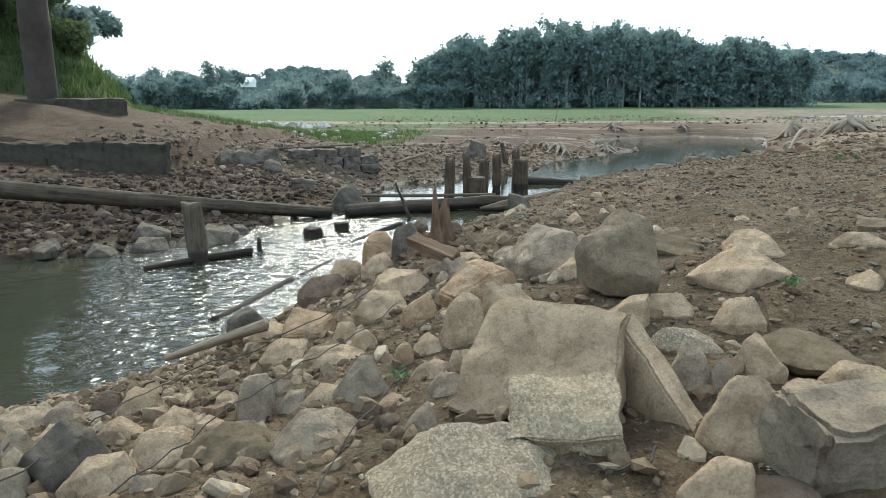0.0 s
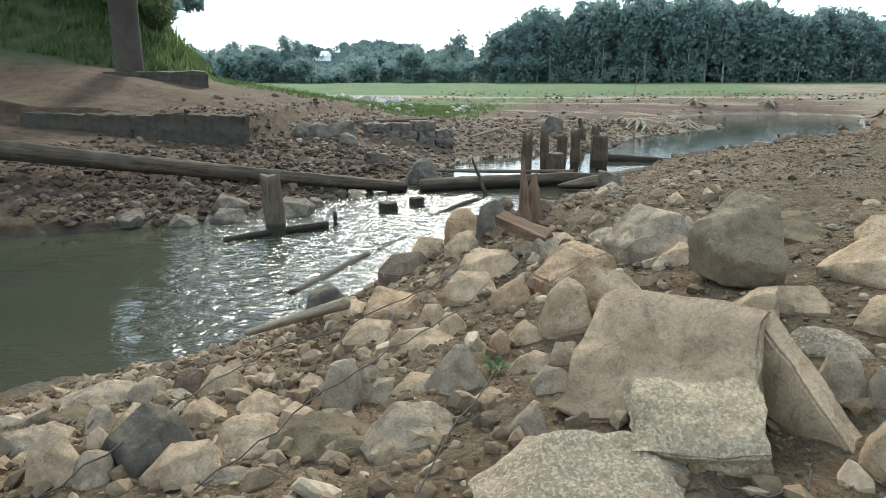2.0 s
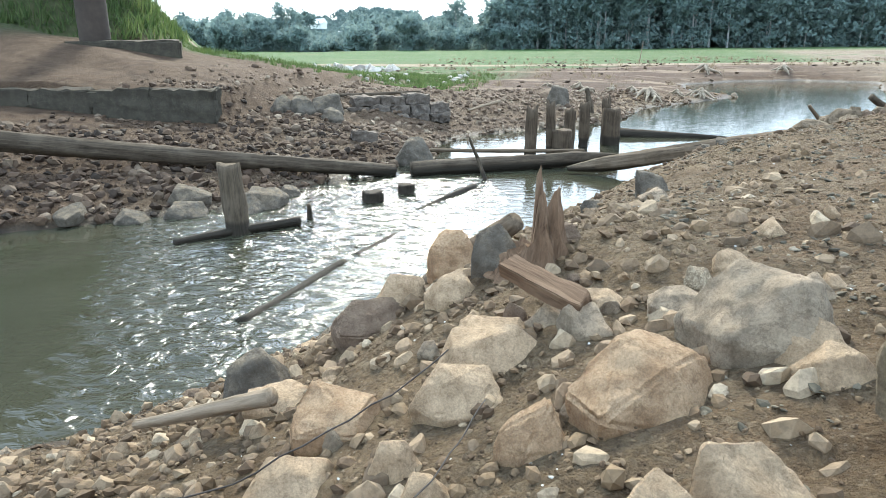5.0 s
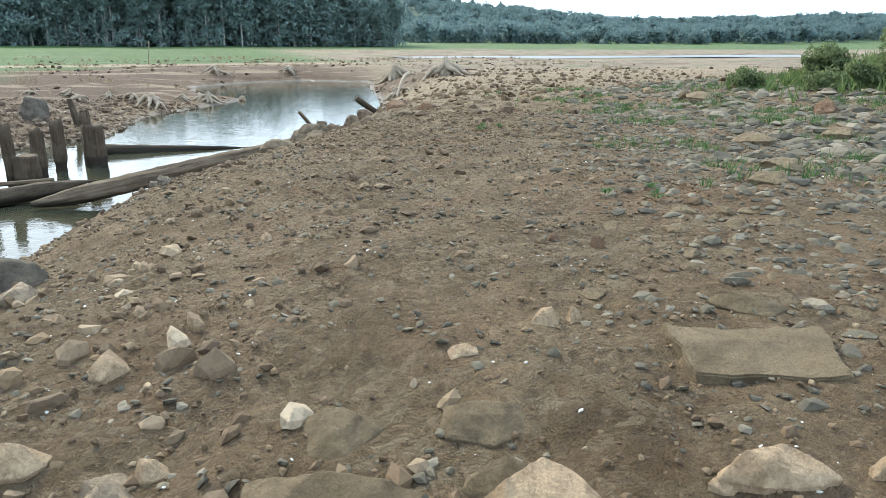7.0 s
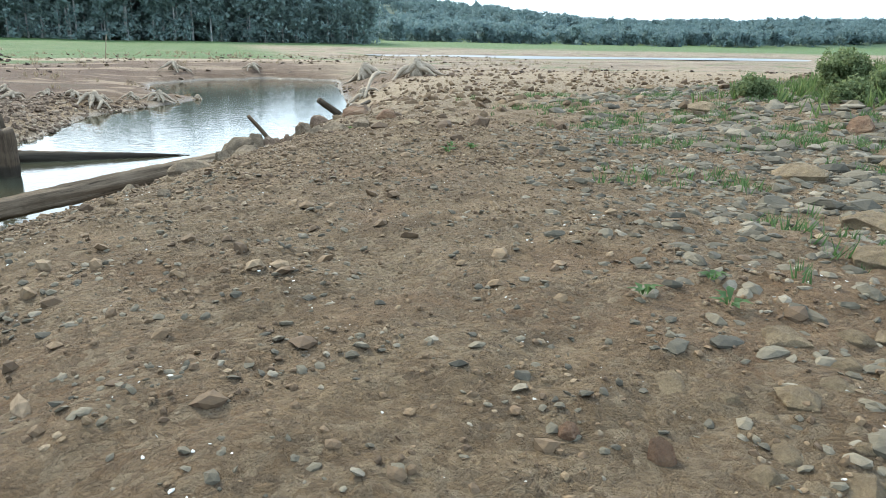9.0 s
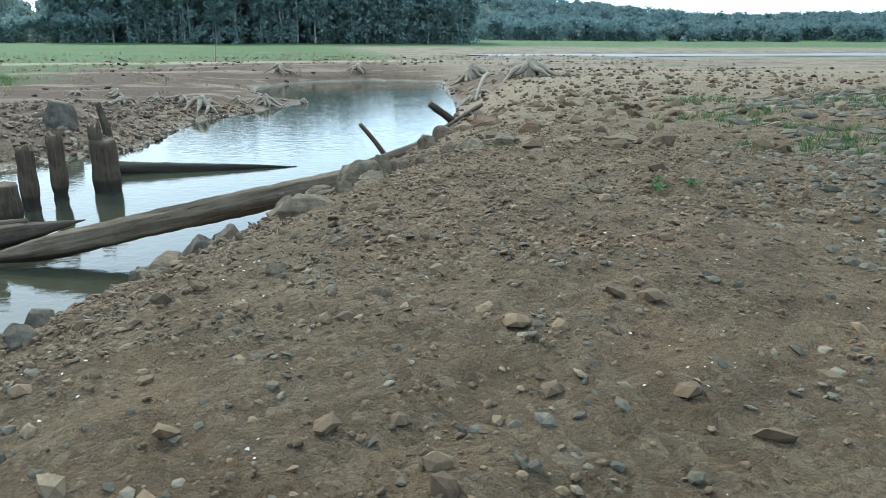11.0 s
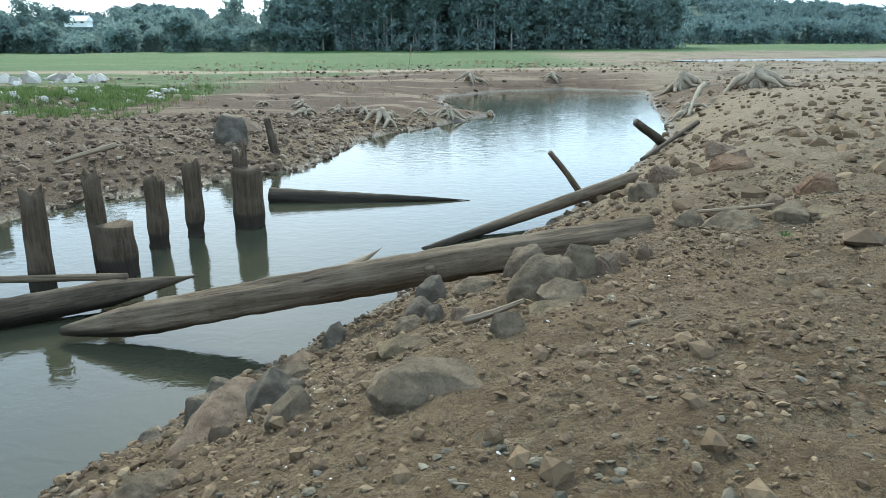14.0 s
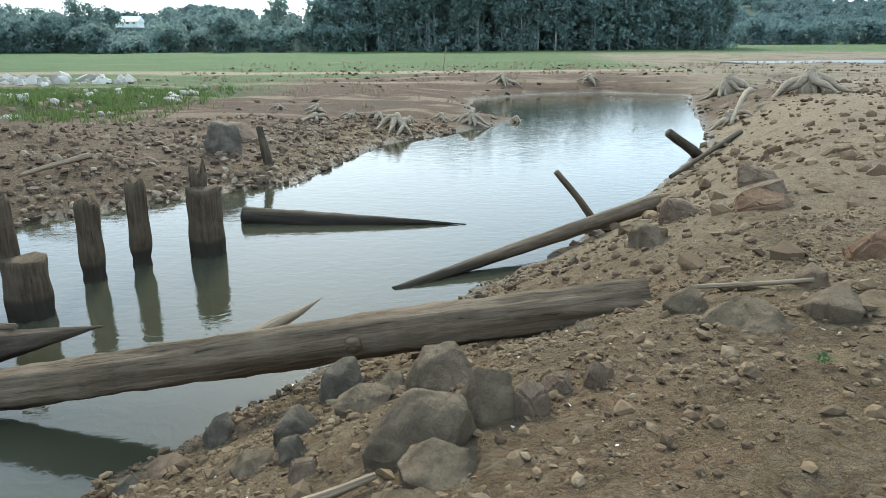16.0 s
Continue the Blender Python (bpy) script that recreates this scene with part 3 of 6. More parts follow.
def timber(name, p0, p1, r0, r1, mat, seed, label, category="log", sag=0.0, point=0.0, butt=0.0, steps=26, sides=22, groove=0.06, group=""):
    """A log from p0 to p1; point: the share of its length over which the far end narrows to a tip; butt: the same for the near end, which stays blunt."""
    rng = np.random.RandomState(seed)
    length = (Vector(p1) - Vector(p0)).length
    path, radii = [], []
    for i in range(steps + 1):
        s = i / steps
        r = r0 + (r1 - r0) * s
        if point and s > 1 - point:
            r *= max(0.06, 1 - ((s - 1 + point) / point) ** 1.3)
        if butt and s < butt:
            r *= 0.25 + 0.75 * (s / butt) ** 0.8
        radii.append(r)
        path.append((length * s, 0.25 * r0 * math.sin(3 * s + seed), -sag * 4 * s * (1 - s) + 0.15 * r0 * math.sin(5 * s + seed)))
    v, f = tube(path, radii, sides, rng, groove)
    ob = new(name, link_mesh(name, v, f, mat))
    ob.matrix_basis = frame_of(p0, p1)
    return tagged(ob, label, category, group)


def lay(x, y, up):
    """A point that far above the ground."""
    return (x, y, ground_z(x, y) + up)


def ground_z(x, y):
    return float(surface(np.array([x]), np.array([y]))[0])


# ---------------------------------------------------------------- ground and water
def lines(lo, hi, step, grow, end_lo, end_hi):
    """Grid lines: even between lo and hi, ever wider beyond."""
    core = list(np.arange(lo, hi + 1e-6, step))
    up, s = [], step
    while not up or up[-1] < end_hi:
        s *= grow
        up.append((up[-1] if up else core[-1]) + s)
    down, s = [], step
    while not down or down[-1] > end_lo:
        s *= grow
        down.append((down[-1] if down else core[0]) - s)
    return np.array(down[::-1] + core + up)


gx = lines(-4.5, 12.0, 0.115, 1.045, -2500, 2500)
gy = lines(1.8, 25.0, 0.12, 1.04, -1500, 3500)
GX, GY = np.meshgrid(gx, gy)
GZ = surface(GX, GY)
idx = np.arange(GX.size).reshape(GX.shape)
quads = np.stack([idx[:-1, :-1], idx[:-1, 1:], idx[1:, 1:], idx[1:, :-1]], -1).reshape(-1, 4)
ground = new("ground", big_mesh("ground", np.stack([GX, GY, GZ], -1).reshape(-1, 3), quads, EARTH, True))
tagged(ground, "dry brown stony earth of a drained lake bed with green grass beyond", "ground", kind="structure")

water = new("water", link_mesh("water", [(-60, -20, 0), (26, -20, 0), (26, 69, 0), (-60, 69, 0)], [(0, 1, 2, 3)], WATER))
tagged(water, "muddy olive river water reflecting a white sky", "water", kind="structure")
ring = [(98 + 50 * math.cos(a) * (1 + 0.06 * math.sin(5 * a)), 110 + 8 * math.sin(a) + 3 * math.sin(3 * a), 0.62) for a in np.linspace(0, 6.2832, 48, endpoint=False)]
pool = new("water_far", link_mesh("water_far", ring, [tuple(range(48))], FARWATER))
tagged(pool, "shallow pale pool left on the distant lake bed", "water", kind="structure")


# ---------------------------------------------------------------- stones
KIND = {
    "tan": "dusty tan angular boulder lying on the stony bank", "grey": "grey angular boulder with dusty top on the bank",
    "dark": "dark grey boulder by the river", "pale": "pale rough stone among the tan boulders",
    "sienna": "orange-tan worn boulder lying on the stony bank", "brown": "brown rounded stone on dry earth", "rust": "rust-brown rounded stone on dry earth", "earthy": "earth-brown broken stone on the dry bank", "squared": "squared brown-grey boulder with a broken dark face", "slab": "flat tan slab of stone lying on the earth",
}


def angular_mesh(w, d, h, rng, mat, fine, round_off=0.0):
    """A broken stone that stands on z = 0 and reaches a little below it: the hull of an uneven base and a smaller, leaning top, its faces left flat and its edges worn."""
    bm = bmesh.new()
    n, off = rng.randint(5, 8), rng.uniform(0, 6.283)
    for k in range(n):
        a = off + 6.283 * (k + rng.uniform(-0.28, 0.28)) / n
        r = rng.uniform(0.9, 1.12) / max(abs(math.cos(a)), abs(math.sin(a)), 0.8)
        for z, q in ((-0.4, 0.92), (rng.uniform(-0.05, 0.28), 1.0)):
            bm.verts.new((w / 2 * r * q * math.cos(a), d / 2 * r * q * math.sin(a), h * z))
    n, off = rng.randint(3, 6), rng.uniform(0, 6.283)
    cx, cy, lean = rng.uniform(-0.16, 0.16), rng.uniform(-0.05, 0.22), rng.uniform(-0.3, 0.3)
    for k in range(n):
        a = off + 6.283 * (k + rng.uniform(-0.35, 0.35)) / n
        x, y = cx + rng.uniform(0.42, 0.84) * math.cos(a), cy + rng.uniform(0.35, 0.72) * math.sin(a)
        bm.verts.new((w / 2 * x, d / 2 * y, h * min(1.0, rng.uniform(0.74, 1.0) + 0.3 * (y - 0.4) + lean * x)))
    for k in range(int(8 * round_off)):
        a, z = rng.uniform(0, 6.283), rng.uniform(0.2, 0.8)
        r = math.sqrt(1 - 0.8 * z * z)
        bm.verts.new((w / 2 * r * math.cos(a), d / 2 * r * math.sin(a), h * z))
    res = bmesh.ops.convex_hull(bm, input=bm.verts[:])
    bmesh.ops.delete(bm, geom=list({g for g in res["geom_interior"] + res["geom_unused"] if isinstance(g, bmesh.types.BMVert)}), context="VERTS")
    bmesh.ops.dissolve_limit(bm, angle_limit=radians(9), verts=bm.verts[:], edges=bm.edges[:])
    least = min(w, d, h)
    bmesh.ops.bevel(bm, geom=bm.edges[:], offset=least * (0.022 + 0.12 * round_off), segments=1 if round_off < 0.2 else 2, affect="EDGES", clamp_overlap=True)
    bmesh.ops.triangulate(bm, faces=bm.faces[:])
    for k in range(4):
        long_edges = [q for q in bm.edges if q.calc_length() > fine]
        if not long_edges:
            break
        bmesh.ops.subdivide_edges(bm, edges=long_edges, cuts=1)
        bmesh.ops.triangulate(bm, faces=[q for q in bm.faces if len(q.verts) > 3])
    bm.normal_update()
    size, q = max(w, d), Vector(rng.uniform(-50, 50, 3))
    for v in bm.verts:
        p = v.co * (2.6 / size) + q
        v.co += v.normal * (0.030 * size * noise.noise(p) + 0.018 * size * noise.noise(p * 3.3) + 0.010 * size * noise.noise(p * 8.0))
    me = bpy.data.meshes.new("rock")
    bm.to_mesh(me)
    bm.free()
    me.materials.append(mat)
    me.polygons.foreach_set("use_smooth", [True] * len(me.polygons))
    me.set_sharp_from_angle(angle=radians(27))
    return me


def boulder(x, y, w, d, h, turn, kind, seed, lift=0.0):
    """One stone, sunk a little into the ground."""
    rng = np.random.RandomState(seed * 7 + int(abs(x * 100)))
    soft_edge = {"rust": 0.8, "brown": 0.45, "sienna": 0.3, "dark": 0.15}.get(kind, 0.08)
    me = angular_mesh(w * 1.15, d * 1.15, h * 1.14, rng, ROCK[kind], max(0.028, 0.07 * max(w, d)), soft_edge)
    ob = new("rock", me)
    ob.matrix_basis = pose(x, y, max(ground_z(x, y), -0.05) - 0.01 + lift, rng.uniform(-6, 6), rng.uniform(-6, 6), turn + rng.uniform(-8, 8))
    return tagged(ob, KIND[kind], "rock", "boulders on the river bank")


# ---------------------------------------------------------------- slabs and masonry
def block(name, size, axes, centre, mat, seed, label, category, chip=0.03, parent=None, group=""):
    """A broken block: rounded, uneven box of the given size, its own axes given as a matrix."""
    rng = np.random.RandomState(seed)
    bm = bmesh.new()
    bmesh.ops.create_cube(bm, size=1)
    for v in bm.verts:
        v.co = Vector((v.co.x * size[0] * rng.uniform(0.9, 1.06), v.co.y * size[1] * rng.uniform(0.9, 1.06), v.co.z * size[2] * rng.uniform(0.92, 1.05)))
    bmesh.ops.bevel(bm, geom=bm.edges[:], offset=min(size) * 0.07, segments=2, affect="EDGES")
    bmesh.ops.subdivide_edges(bm, edges=[q for q in bm.edges if q.calc_length() > max(size) * 0.12], cuts=7, use_grid_fill=True)
    for v in bm.verts:
        v.co += noise.noise_vector(v.co * 22 + Vector((seed, seed, 0))) * chip * 0.5 + noise.noise_vector(v.co * 9 + Vector((seed, 0, 0))) * chip + noise.noise_vector(v.co * 3.1 + Vector((0, seed, 0))) * chip * 1.6
    me = bpy.data.meshes.new(name)
    bm.to_mesh(me)
    bm.free()
    me.materials.append(mat)
    me.polygons.foreach_set("use_smooth", [True] * len(me.polygons))
    me.set_sharp_from_angle(angle=radians(40))
    ob = new(name, me)
    ob.matrix_basis = Matrix.Translation(centre) @ axes
    if parent:
        ob.parent = parent
    else:
        tagged(ob, label, category, group)
    return ob


def plane_axes(right, up):
    """Axes whose x runs along right and whose z stands on the plane of right and up."""
    x = Vector(right).normalized()
    z = x.cross(Vector(up)).normalized()
    y = z.cross(x)
    return Matrix((x, y, z)).transposed().to_4x4()


block("stone_slab", (0.86, 0.74, 0.2), plane_axes((0.66, -0.33, 0.05), (0.14, 0.5, 0.42)), (2.2, 4.5, 2.08), ROCK["tan"], 3, "large tilted tan stone slab leaning on the rubble", "stone slab")
block("stone_slab", (0.86, 0.52, 0.17), plane_axes((0.39, -0.73, -0.5), (0.12, 0, 1)), (2.70, 4.40, 1.93), ROCK["tan"], 8, "broken stone slab standing on edge with pale gritty rim", "stone slab", 0.014)
block("stone_slab", (0.66, 0.50, 0.1), pose(0, 0, 0, 2, -2, -33), lay(5.34, 7.06, 0.0), ROCK["slab"], 19, "flat pale stone slab lying on the dry earth", "stone slab", 0.022)
block("concrete_block", (0.56, 0.42, 0.13), plane_axes((0.47, -0.02, 0.03), (0.06, 0.3, 0.17)), (2.27, 4.02, 2.03), CONCRETE, 5, "pale gritty broken concrete block on the earth", "concrete block")
block("stone_slab", (0.66, 0.4, 0.42), pose(0, 0, 0, 8, 4, 12), (3.44, 3.72, 2.07), ROCK["grey"], 12, "dark squared stone block with a pale upper edge", "stone slab")
boulder(1.85, 3.76, 0.78, 0.60, 0.17, -4, "pale", 32)
boulder(2.84, 6.16, 0.54, 0.42, 0.36, -14, "squared", 53, 0.20)

# low concrete wall along the west bank
wall = tagged(new("wall_west"), "dark mossy low concrete retaining wall", "wall", kind="structure")
wd = Vector((5.6, 0.45, -0.02)).normalized()
for i in range(4):
    c = Vector((-17.4, 24.02, 1.55)) + wd * (1.0 + 2.0 * i)
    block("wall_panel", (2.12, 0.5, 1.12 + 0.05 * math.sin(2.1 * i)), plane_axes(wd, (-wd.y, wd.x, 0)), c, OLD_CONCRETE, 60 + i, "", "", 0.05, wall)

# ruined footing with courses of stone
ruin = tagged(new("ruined_footing"), "crumbling dark masonry footing in the rubble bank", "ruin")
rd = Vector((3.4, 2.3, 0)).normalized()
rng = np.random.RandomState(4)
for row, (z, n, w) in enumerate(((0.62, 5, 0.85), (0.98, 5, 0.8), (1.3, 3, 1.0))):
    for i in range(n):
        c = Vector((-6.7, 28.6, z)) + rd * (w * (i + 0.5) + 0.2 * row) + Vector((0, 0.12 * row, rng.uniform(-0.03, 0.03)))
        block("masonry_block", (w * 0.97, 0.7, 0.36), plane_axes(rd, (-rd.y, rd.x, 0)), c, RUIN, 80 + 10 * row + i, "", "", 0.05, ruin)
timber("plank", (-7.2, 29.6, 1.5), (-4.3, 31.4, 1.52), 0.07, 0.05, DARKLOG, 9, "weathered dark plank lying on the ruined footing", "plank")

# bridge pillar on its footing
pillar = tagged(new("bridge_pillar"), "tall round brown concrete bridge pillar on a square footing", "pillar")
ring_z, sides = [3.3, 3.9, 5.0, 6.4, 6.46, 6.8, 6.86, 9.0, 12.0, 15.0], 40
pv = [(0.6 * (1.03 if 6.4 < z < 6.85 else 1) * math.cos(6.2832 * j / sides), 0.6 * (1.03 if 6.4 < z < 6.85 else 1) * math.sin(6.2832 * j / sides), z) for z in ring_z for j in range(sides)]
pf = [(i * sides + j, i * sides + (j + 1) % sides, (i + 1) * sides + (j + 1) % sides, (i + 1) * sides + j) for i in range(len(ring_z) - 1) for j in range(sides)]
pillar.location = (-17.9, 31.3, 0)
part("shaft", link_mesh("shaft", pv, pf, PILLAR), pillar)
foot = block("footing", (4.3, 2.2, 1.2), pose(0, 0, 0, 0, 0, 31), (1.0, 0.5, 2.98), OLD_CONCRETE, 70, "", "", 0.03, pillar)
# Deck is out of view, supposed from the pillar; placed to shade the west bank.
deck = block("bridge_deck", (52, 10, 1.2), pose(0, 0, 0, 0, 0, -32.2), (-33, 40.8, 15.5), PILLAR, 71, "unseen heavy concrete bridge deck on the pillar, placed to cast shade", "bridge deck", 0.02)
abut = block("abutment", (9, 1.2, 11), pose(0, 0, 0, 0, 0, 28), (-32.5, 40.5, 8.0), OLD_CONCRETE, 72, "dark concrete bridge abutment in the bank", "abutment", 0.05)

# ---------------------------------------------------------------- timber in and by the river
big = timber("log", (1.45, 22.80, 0.15), (8.72, 21.9, 1.42), 0.21, 0.20, LOG, 11, "long weathered grey-brown log bridging bank and water", sag=0.02, butt=0.14, steps=60, sides=32, groove=0.1)
knot_v, knot_f = tube([(0, 0, 0), (0, 0, 0.05), (0, 0, 0.07)], [0.085, 0.07, 0.03], 14, np.random.RandomState(2))
part("knot", link_mesh("knot", knot_v, knot_f, LOG), big, "dark round knot", Matrix.Translation((4.75, -0.17, 0.02)) @ pose(0, 0, 0, 90, 0, 0))
timber("log", (-2.6, 21.9, 0.12), (2.75, 24.3, 0.30), 0.21, 0.19, DARKLOG, 14, "dark weathered log with a pointed end lying in the river", point=0.22, steps=40, sides=28)
timber("pole", (-2.9, 24.75, 0.25), (1.9, 23.95, 0.42), 0.06, 0.05, LOG, 15, "thin grey pole lying across the logs", "pole")
timber("log", (2.95, 30.75, 0.12), (7.6, 30.2, -0.02), 0.21, 0.16, DARKLOG, 16, "dark half-sunk log tapering to a point in calm water", point=0.75, steps=34)
timber("log", (6.25, 26.35, -0.03), (11.3, 29.6, 0.55), 0.07, 0.17, LOG, 17, "slim weathered trunk leaning from the bank into water", steps=34)
timber("stick", (10.15, 29.6, 0.15), (9.25, 29.3, 1.25), 0.08, 0.055, LOG, 18, "broken branch stub standing up from the trunk", "branch", steps=10, sides=14)
timber("stick", (15.5, 38.0, 0.0), (14.2, 37.5, 0.95), 0.17, 0.13, DARKLOG, 19, "broken dark stump leaning over the water", "stump", steps=10, sides=16)
timber("branch", (4.75, 23.4, 0.42), (5.5, 24.05, 0.72), 0.10, 0.03, DRIFT, 20, "pale pointed broken branch behind the big log", "branch", steps=12, sides=14, point=0.4)
timber("log", (-3.1, 22.0, 0.08), (-12.6, 16.65, 1.66), 0.17, 0.25, DARKLOG, 21, "long dark weathered log resting on the west bank", steps=60, sides=28)
timber("log", (-2.62, 11.6, -0.05), (-2.1, 14.3, -0.04), 0.10, 0.07, DARKLOG, 22, "waterlogged dark log breaking the riffle", steps=24, groove=0.09)
timber("log", (-2.02, 14.7, -0.05), (-1.62, 16.2, -0.06), 0.08, 0.06, DARKLOG, 23, "waterlogged dark log breaking the riffle", steps=18, groove=0.09)
timber("log", (-1.65, 18.1, -0.04), (-0.75, 20.6, 0.0), 0.06, 0.10, DARKLOG, 24, "waterlogged dark log breaking the riffle", steps=18, groove=0.09)
timber("beam", (-5.4, 14.85, 0.02), (-3.65, 16.45, 0.10), 0.07, 0.09, DARKLOG, 25, "dark wet beam lying in the stream by the post", "beam", steps=14, sides=12)
timber("stick", (-0.6, 21.6, -0.05), (-0.85, 21.8, 0.55), 0.06, 0.05, DARKLOG, 26, "bent dark stick standing in the water", "branch", steps=8, sides=10)
timber("stick", (-0.85, 21.8, 0.52), (-1.05, 21.75, 1.05), 0.05, 0.03, DARKLOG, 27, "bent dark stick standing in the water", "branch", steps=8, sides=10)
timber("stick", (-3.65, 17.0, -0.05), (-3.68, 17.02, 0.3), 0.06, 0.04, DARKLOG, 28, "small dark snag poking from the water", "branch", steps=6, sides=10)
timber("branch", lay(-1.55, 7.8, 0.2), lay(-0.32, 7.42, 0.22), 0.035, 0.06, DRIFT, 29, "pale bleached driftwood branch lying on the rocks", "branch", steps=22, sides=16)
timber("branch", (-0.05, 10.25, 0.94), (1.00, 9.62, 1.93), 0.12, 0.09, LOG, 30, "split weathered trunk piece wedged among boulders", "log", steps=18)
timber("branch", (-2.6, 32.5, 0.7), (-1.4, 33.6, 1.0), 0.05, 0.07, DRIFT, 31, "pale driftwood branch on the far bank", "branch", steps=12)
block("plank", (0.58, 0.15, 0.1), plane_axes((0.42, -0.3, -0.1), (0.5, 0.8, 0.3)), (1.33, 7.68, 2.05), RUSTWOOD, 32, "short squared brown beam lying over the boulders", "plank", 0.012)
boulder(4.22, 19.15, 1.05, 0.42, 0.17, 68, "brown", 37, 0.03)
timber("plank", (8.7, 20.9, 1.9), (9.5, 20.75, 2.0), 0.02, 0.018, DRIFT, 33, "thin pale plank on the earth by the log", "plank", steps=10, sides=8)
timber("branch", (6.05, 18.6, 1.74), (6.5, 18.75, 1.82), 0.03, 0.015, DRIFT, 34, "fibrous brown palm stalk lying on the gravel", "branch", steps=12, groove=0.2)
timber("branch", (7.45, 18.0, 2.08), (8.15, 18.15, 2.06), 0.022, 0.014, DRIFT, 35, "dry thin twig on the gravel", "branch", steps=12, sides=8, sag=0.05)
timber("branch", (6.9, 17.75, 2.04), (7.15, 17.8, 2.05), 0.014, 0.012, DRIFT, 36, "dry thin twig on the gravel", "branch", steps=8, sides=8)


def pile(x, y, h, r, seed, label, lean=(0, 0), waist=0.0, mat=PILE, category="pile", group="old bridge piles in the river", jag=0.10):
    """An upright rotten pile in the water, waisted at the waterline, with an uneven top."""
    rng = np.random.RandomState(seed)
    sides, steps = 20, 18
    ph = rng.uniform(0, 6.28, 6)
    verts, faces = [], []
    for i in range(steps + 1):
        s = i / steps
        z = -0.5 + (h + 0.5) * s
        rr = r * (1.06 - 0.1 * s) * (1 - waist * math.exp(-((z - 0.12) / 0.13) ** 2))
        for j in range(sides):
            a = 6.2832 * j / sides
            g = 1 + 0.07 * math.sin(3 * a + ph[0]) + 0.05 * math.sin(7 * a + ph[1] + 0.3 * i) + 0.04 * math.sin(12 * a + ph[2]) + 0.035 * math.sin(0.9 * i + 2 * a + ph[3])
            top = jag * h * (0.5 * math.sin(2 * a + ph[4]) + 0.3 * math.sin(5 * a + ph[5])) * s ** 6
            verts.append((rr * g * math.cos(a) + lean[0] * max(z, 0), rr * g * math.sin(a) + lean[1] * max(z, 0), z + top))
    for i in range(steps):
        for j in range(sides):
            k = (j + 1) % sides
            faces.append((i * sides + j, i * sides + k, (i + 1) * sides + k, (i + 1) * sides + j))
    m = len(verts)
    verts.append((lean[0] * h, lean[1] * h, h - 0.05))
    faces += [(steps * sides + j, steps * sides + (j + 1) % sides, m) for j in range(sides)]
    # the mesh's x axis is the grain, so the pile is laid down and stood up again by its pose
    stand = pose(0, 0, 0, 0, -90, 0)
    verts = [stand.inverted() @ Vector(v) for v in verts]
    ob = new("bridge_post" if category == "pile" else category.replace(" ", "_"), link_mesh("post", verts, faces, mat))
    ob.matrix_basis = pose(x, y, 0) @ stand
    return tagged(ob, label, category, group)


pile(0.33, 24.85, 1.52, 0.17, 1, "dark rotten bridge pile standing in the river", (0.03, 0), 0.0)
pile(0.93, 25.75, 1.58, 0.14, 2, "dark rotten bridge pile standing in the river", (-0.03, 0), 0.0)
pile(1.27, 25.45, 0.82, 0.29, 3, "short thick sawn-off bridge pile in the river", (0, 0), 0.0, jag=0.03)
pile(1.46, 26.95, 1.28, 0.18, 4, "dark rotten bridge pile standing in the river", (0.02, 0), 0.1)
pile(1.92, 27.75, 1.42, 0.17, 5, "dark waisted bridge pile standing in the river", (0.02, 0), 0.22)
pile(2.86, 28.35, 1.20, 0.29, 6, "thick dark bridge pile standing in the river", (0, 0), 0.0, jag=0.04)
pile(2.68, 28.75, 1.42, 0.15, 7, "dark broken bridge pile behind a thicker one", (0, 0), 0.0, jag=0.2)
pile(-4.58, 15.72, 1.30, 0.21, 8, "split grey-brown wooden post standing in the stream", (-0.09, 0.02), 0.0, POSTWOOD, "wooden post", "", 0.03)
pile(-2.82, 18.75, 0.22, 0.24, 9, "sawn-off wet pile stub in the riffle", (0, 0), 0.0, jag=0.1)
pile(-2.26, 19.72, 0.20, 0.20, 10, "sawn-off wet pile stub in the riffle", (0, 0), 0.0, jag=0.1)


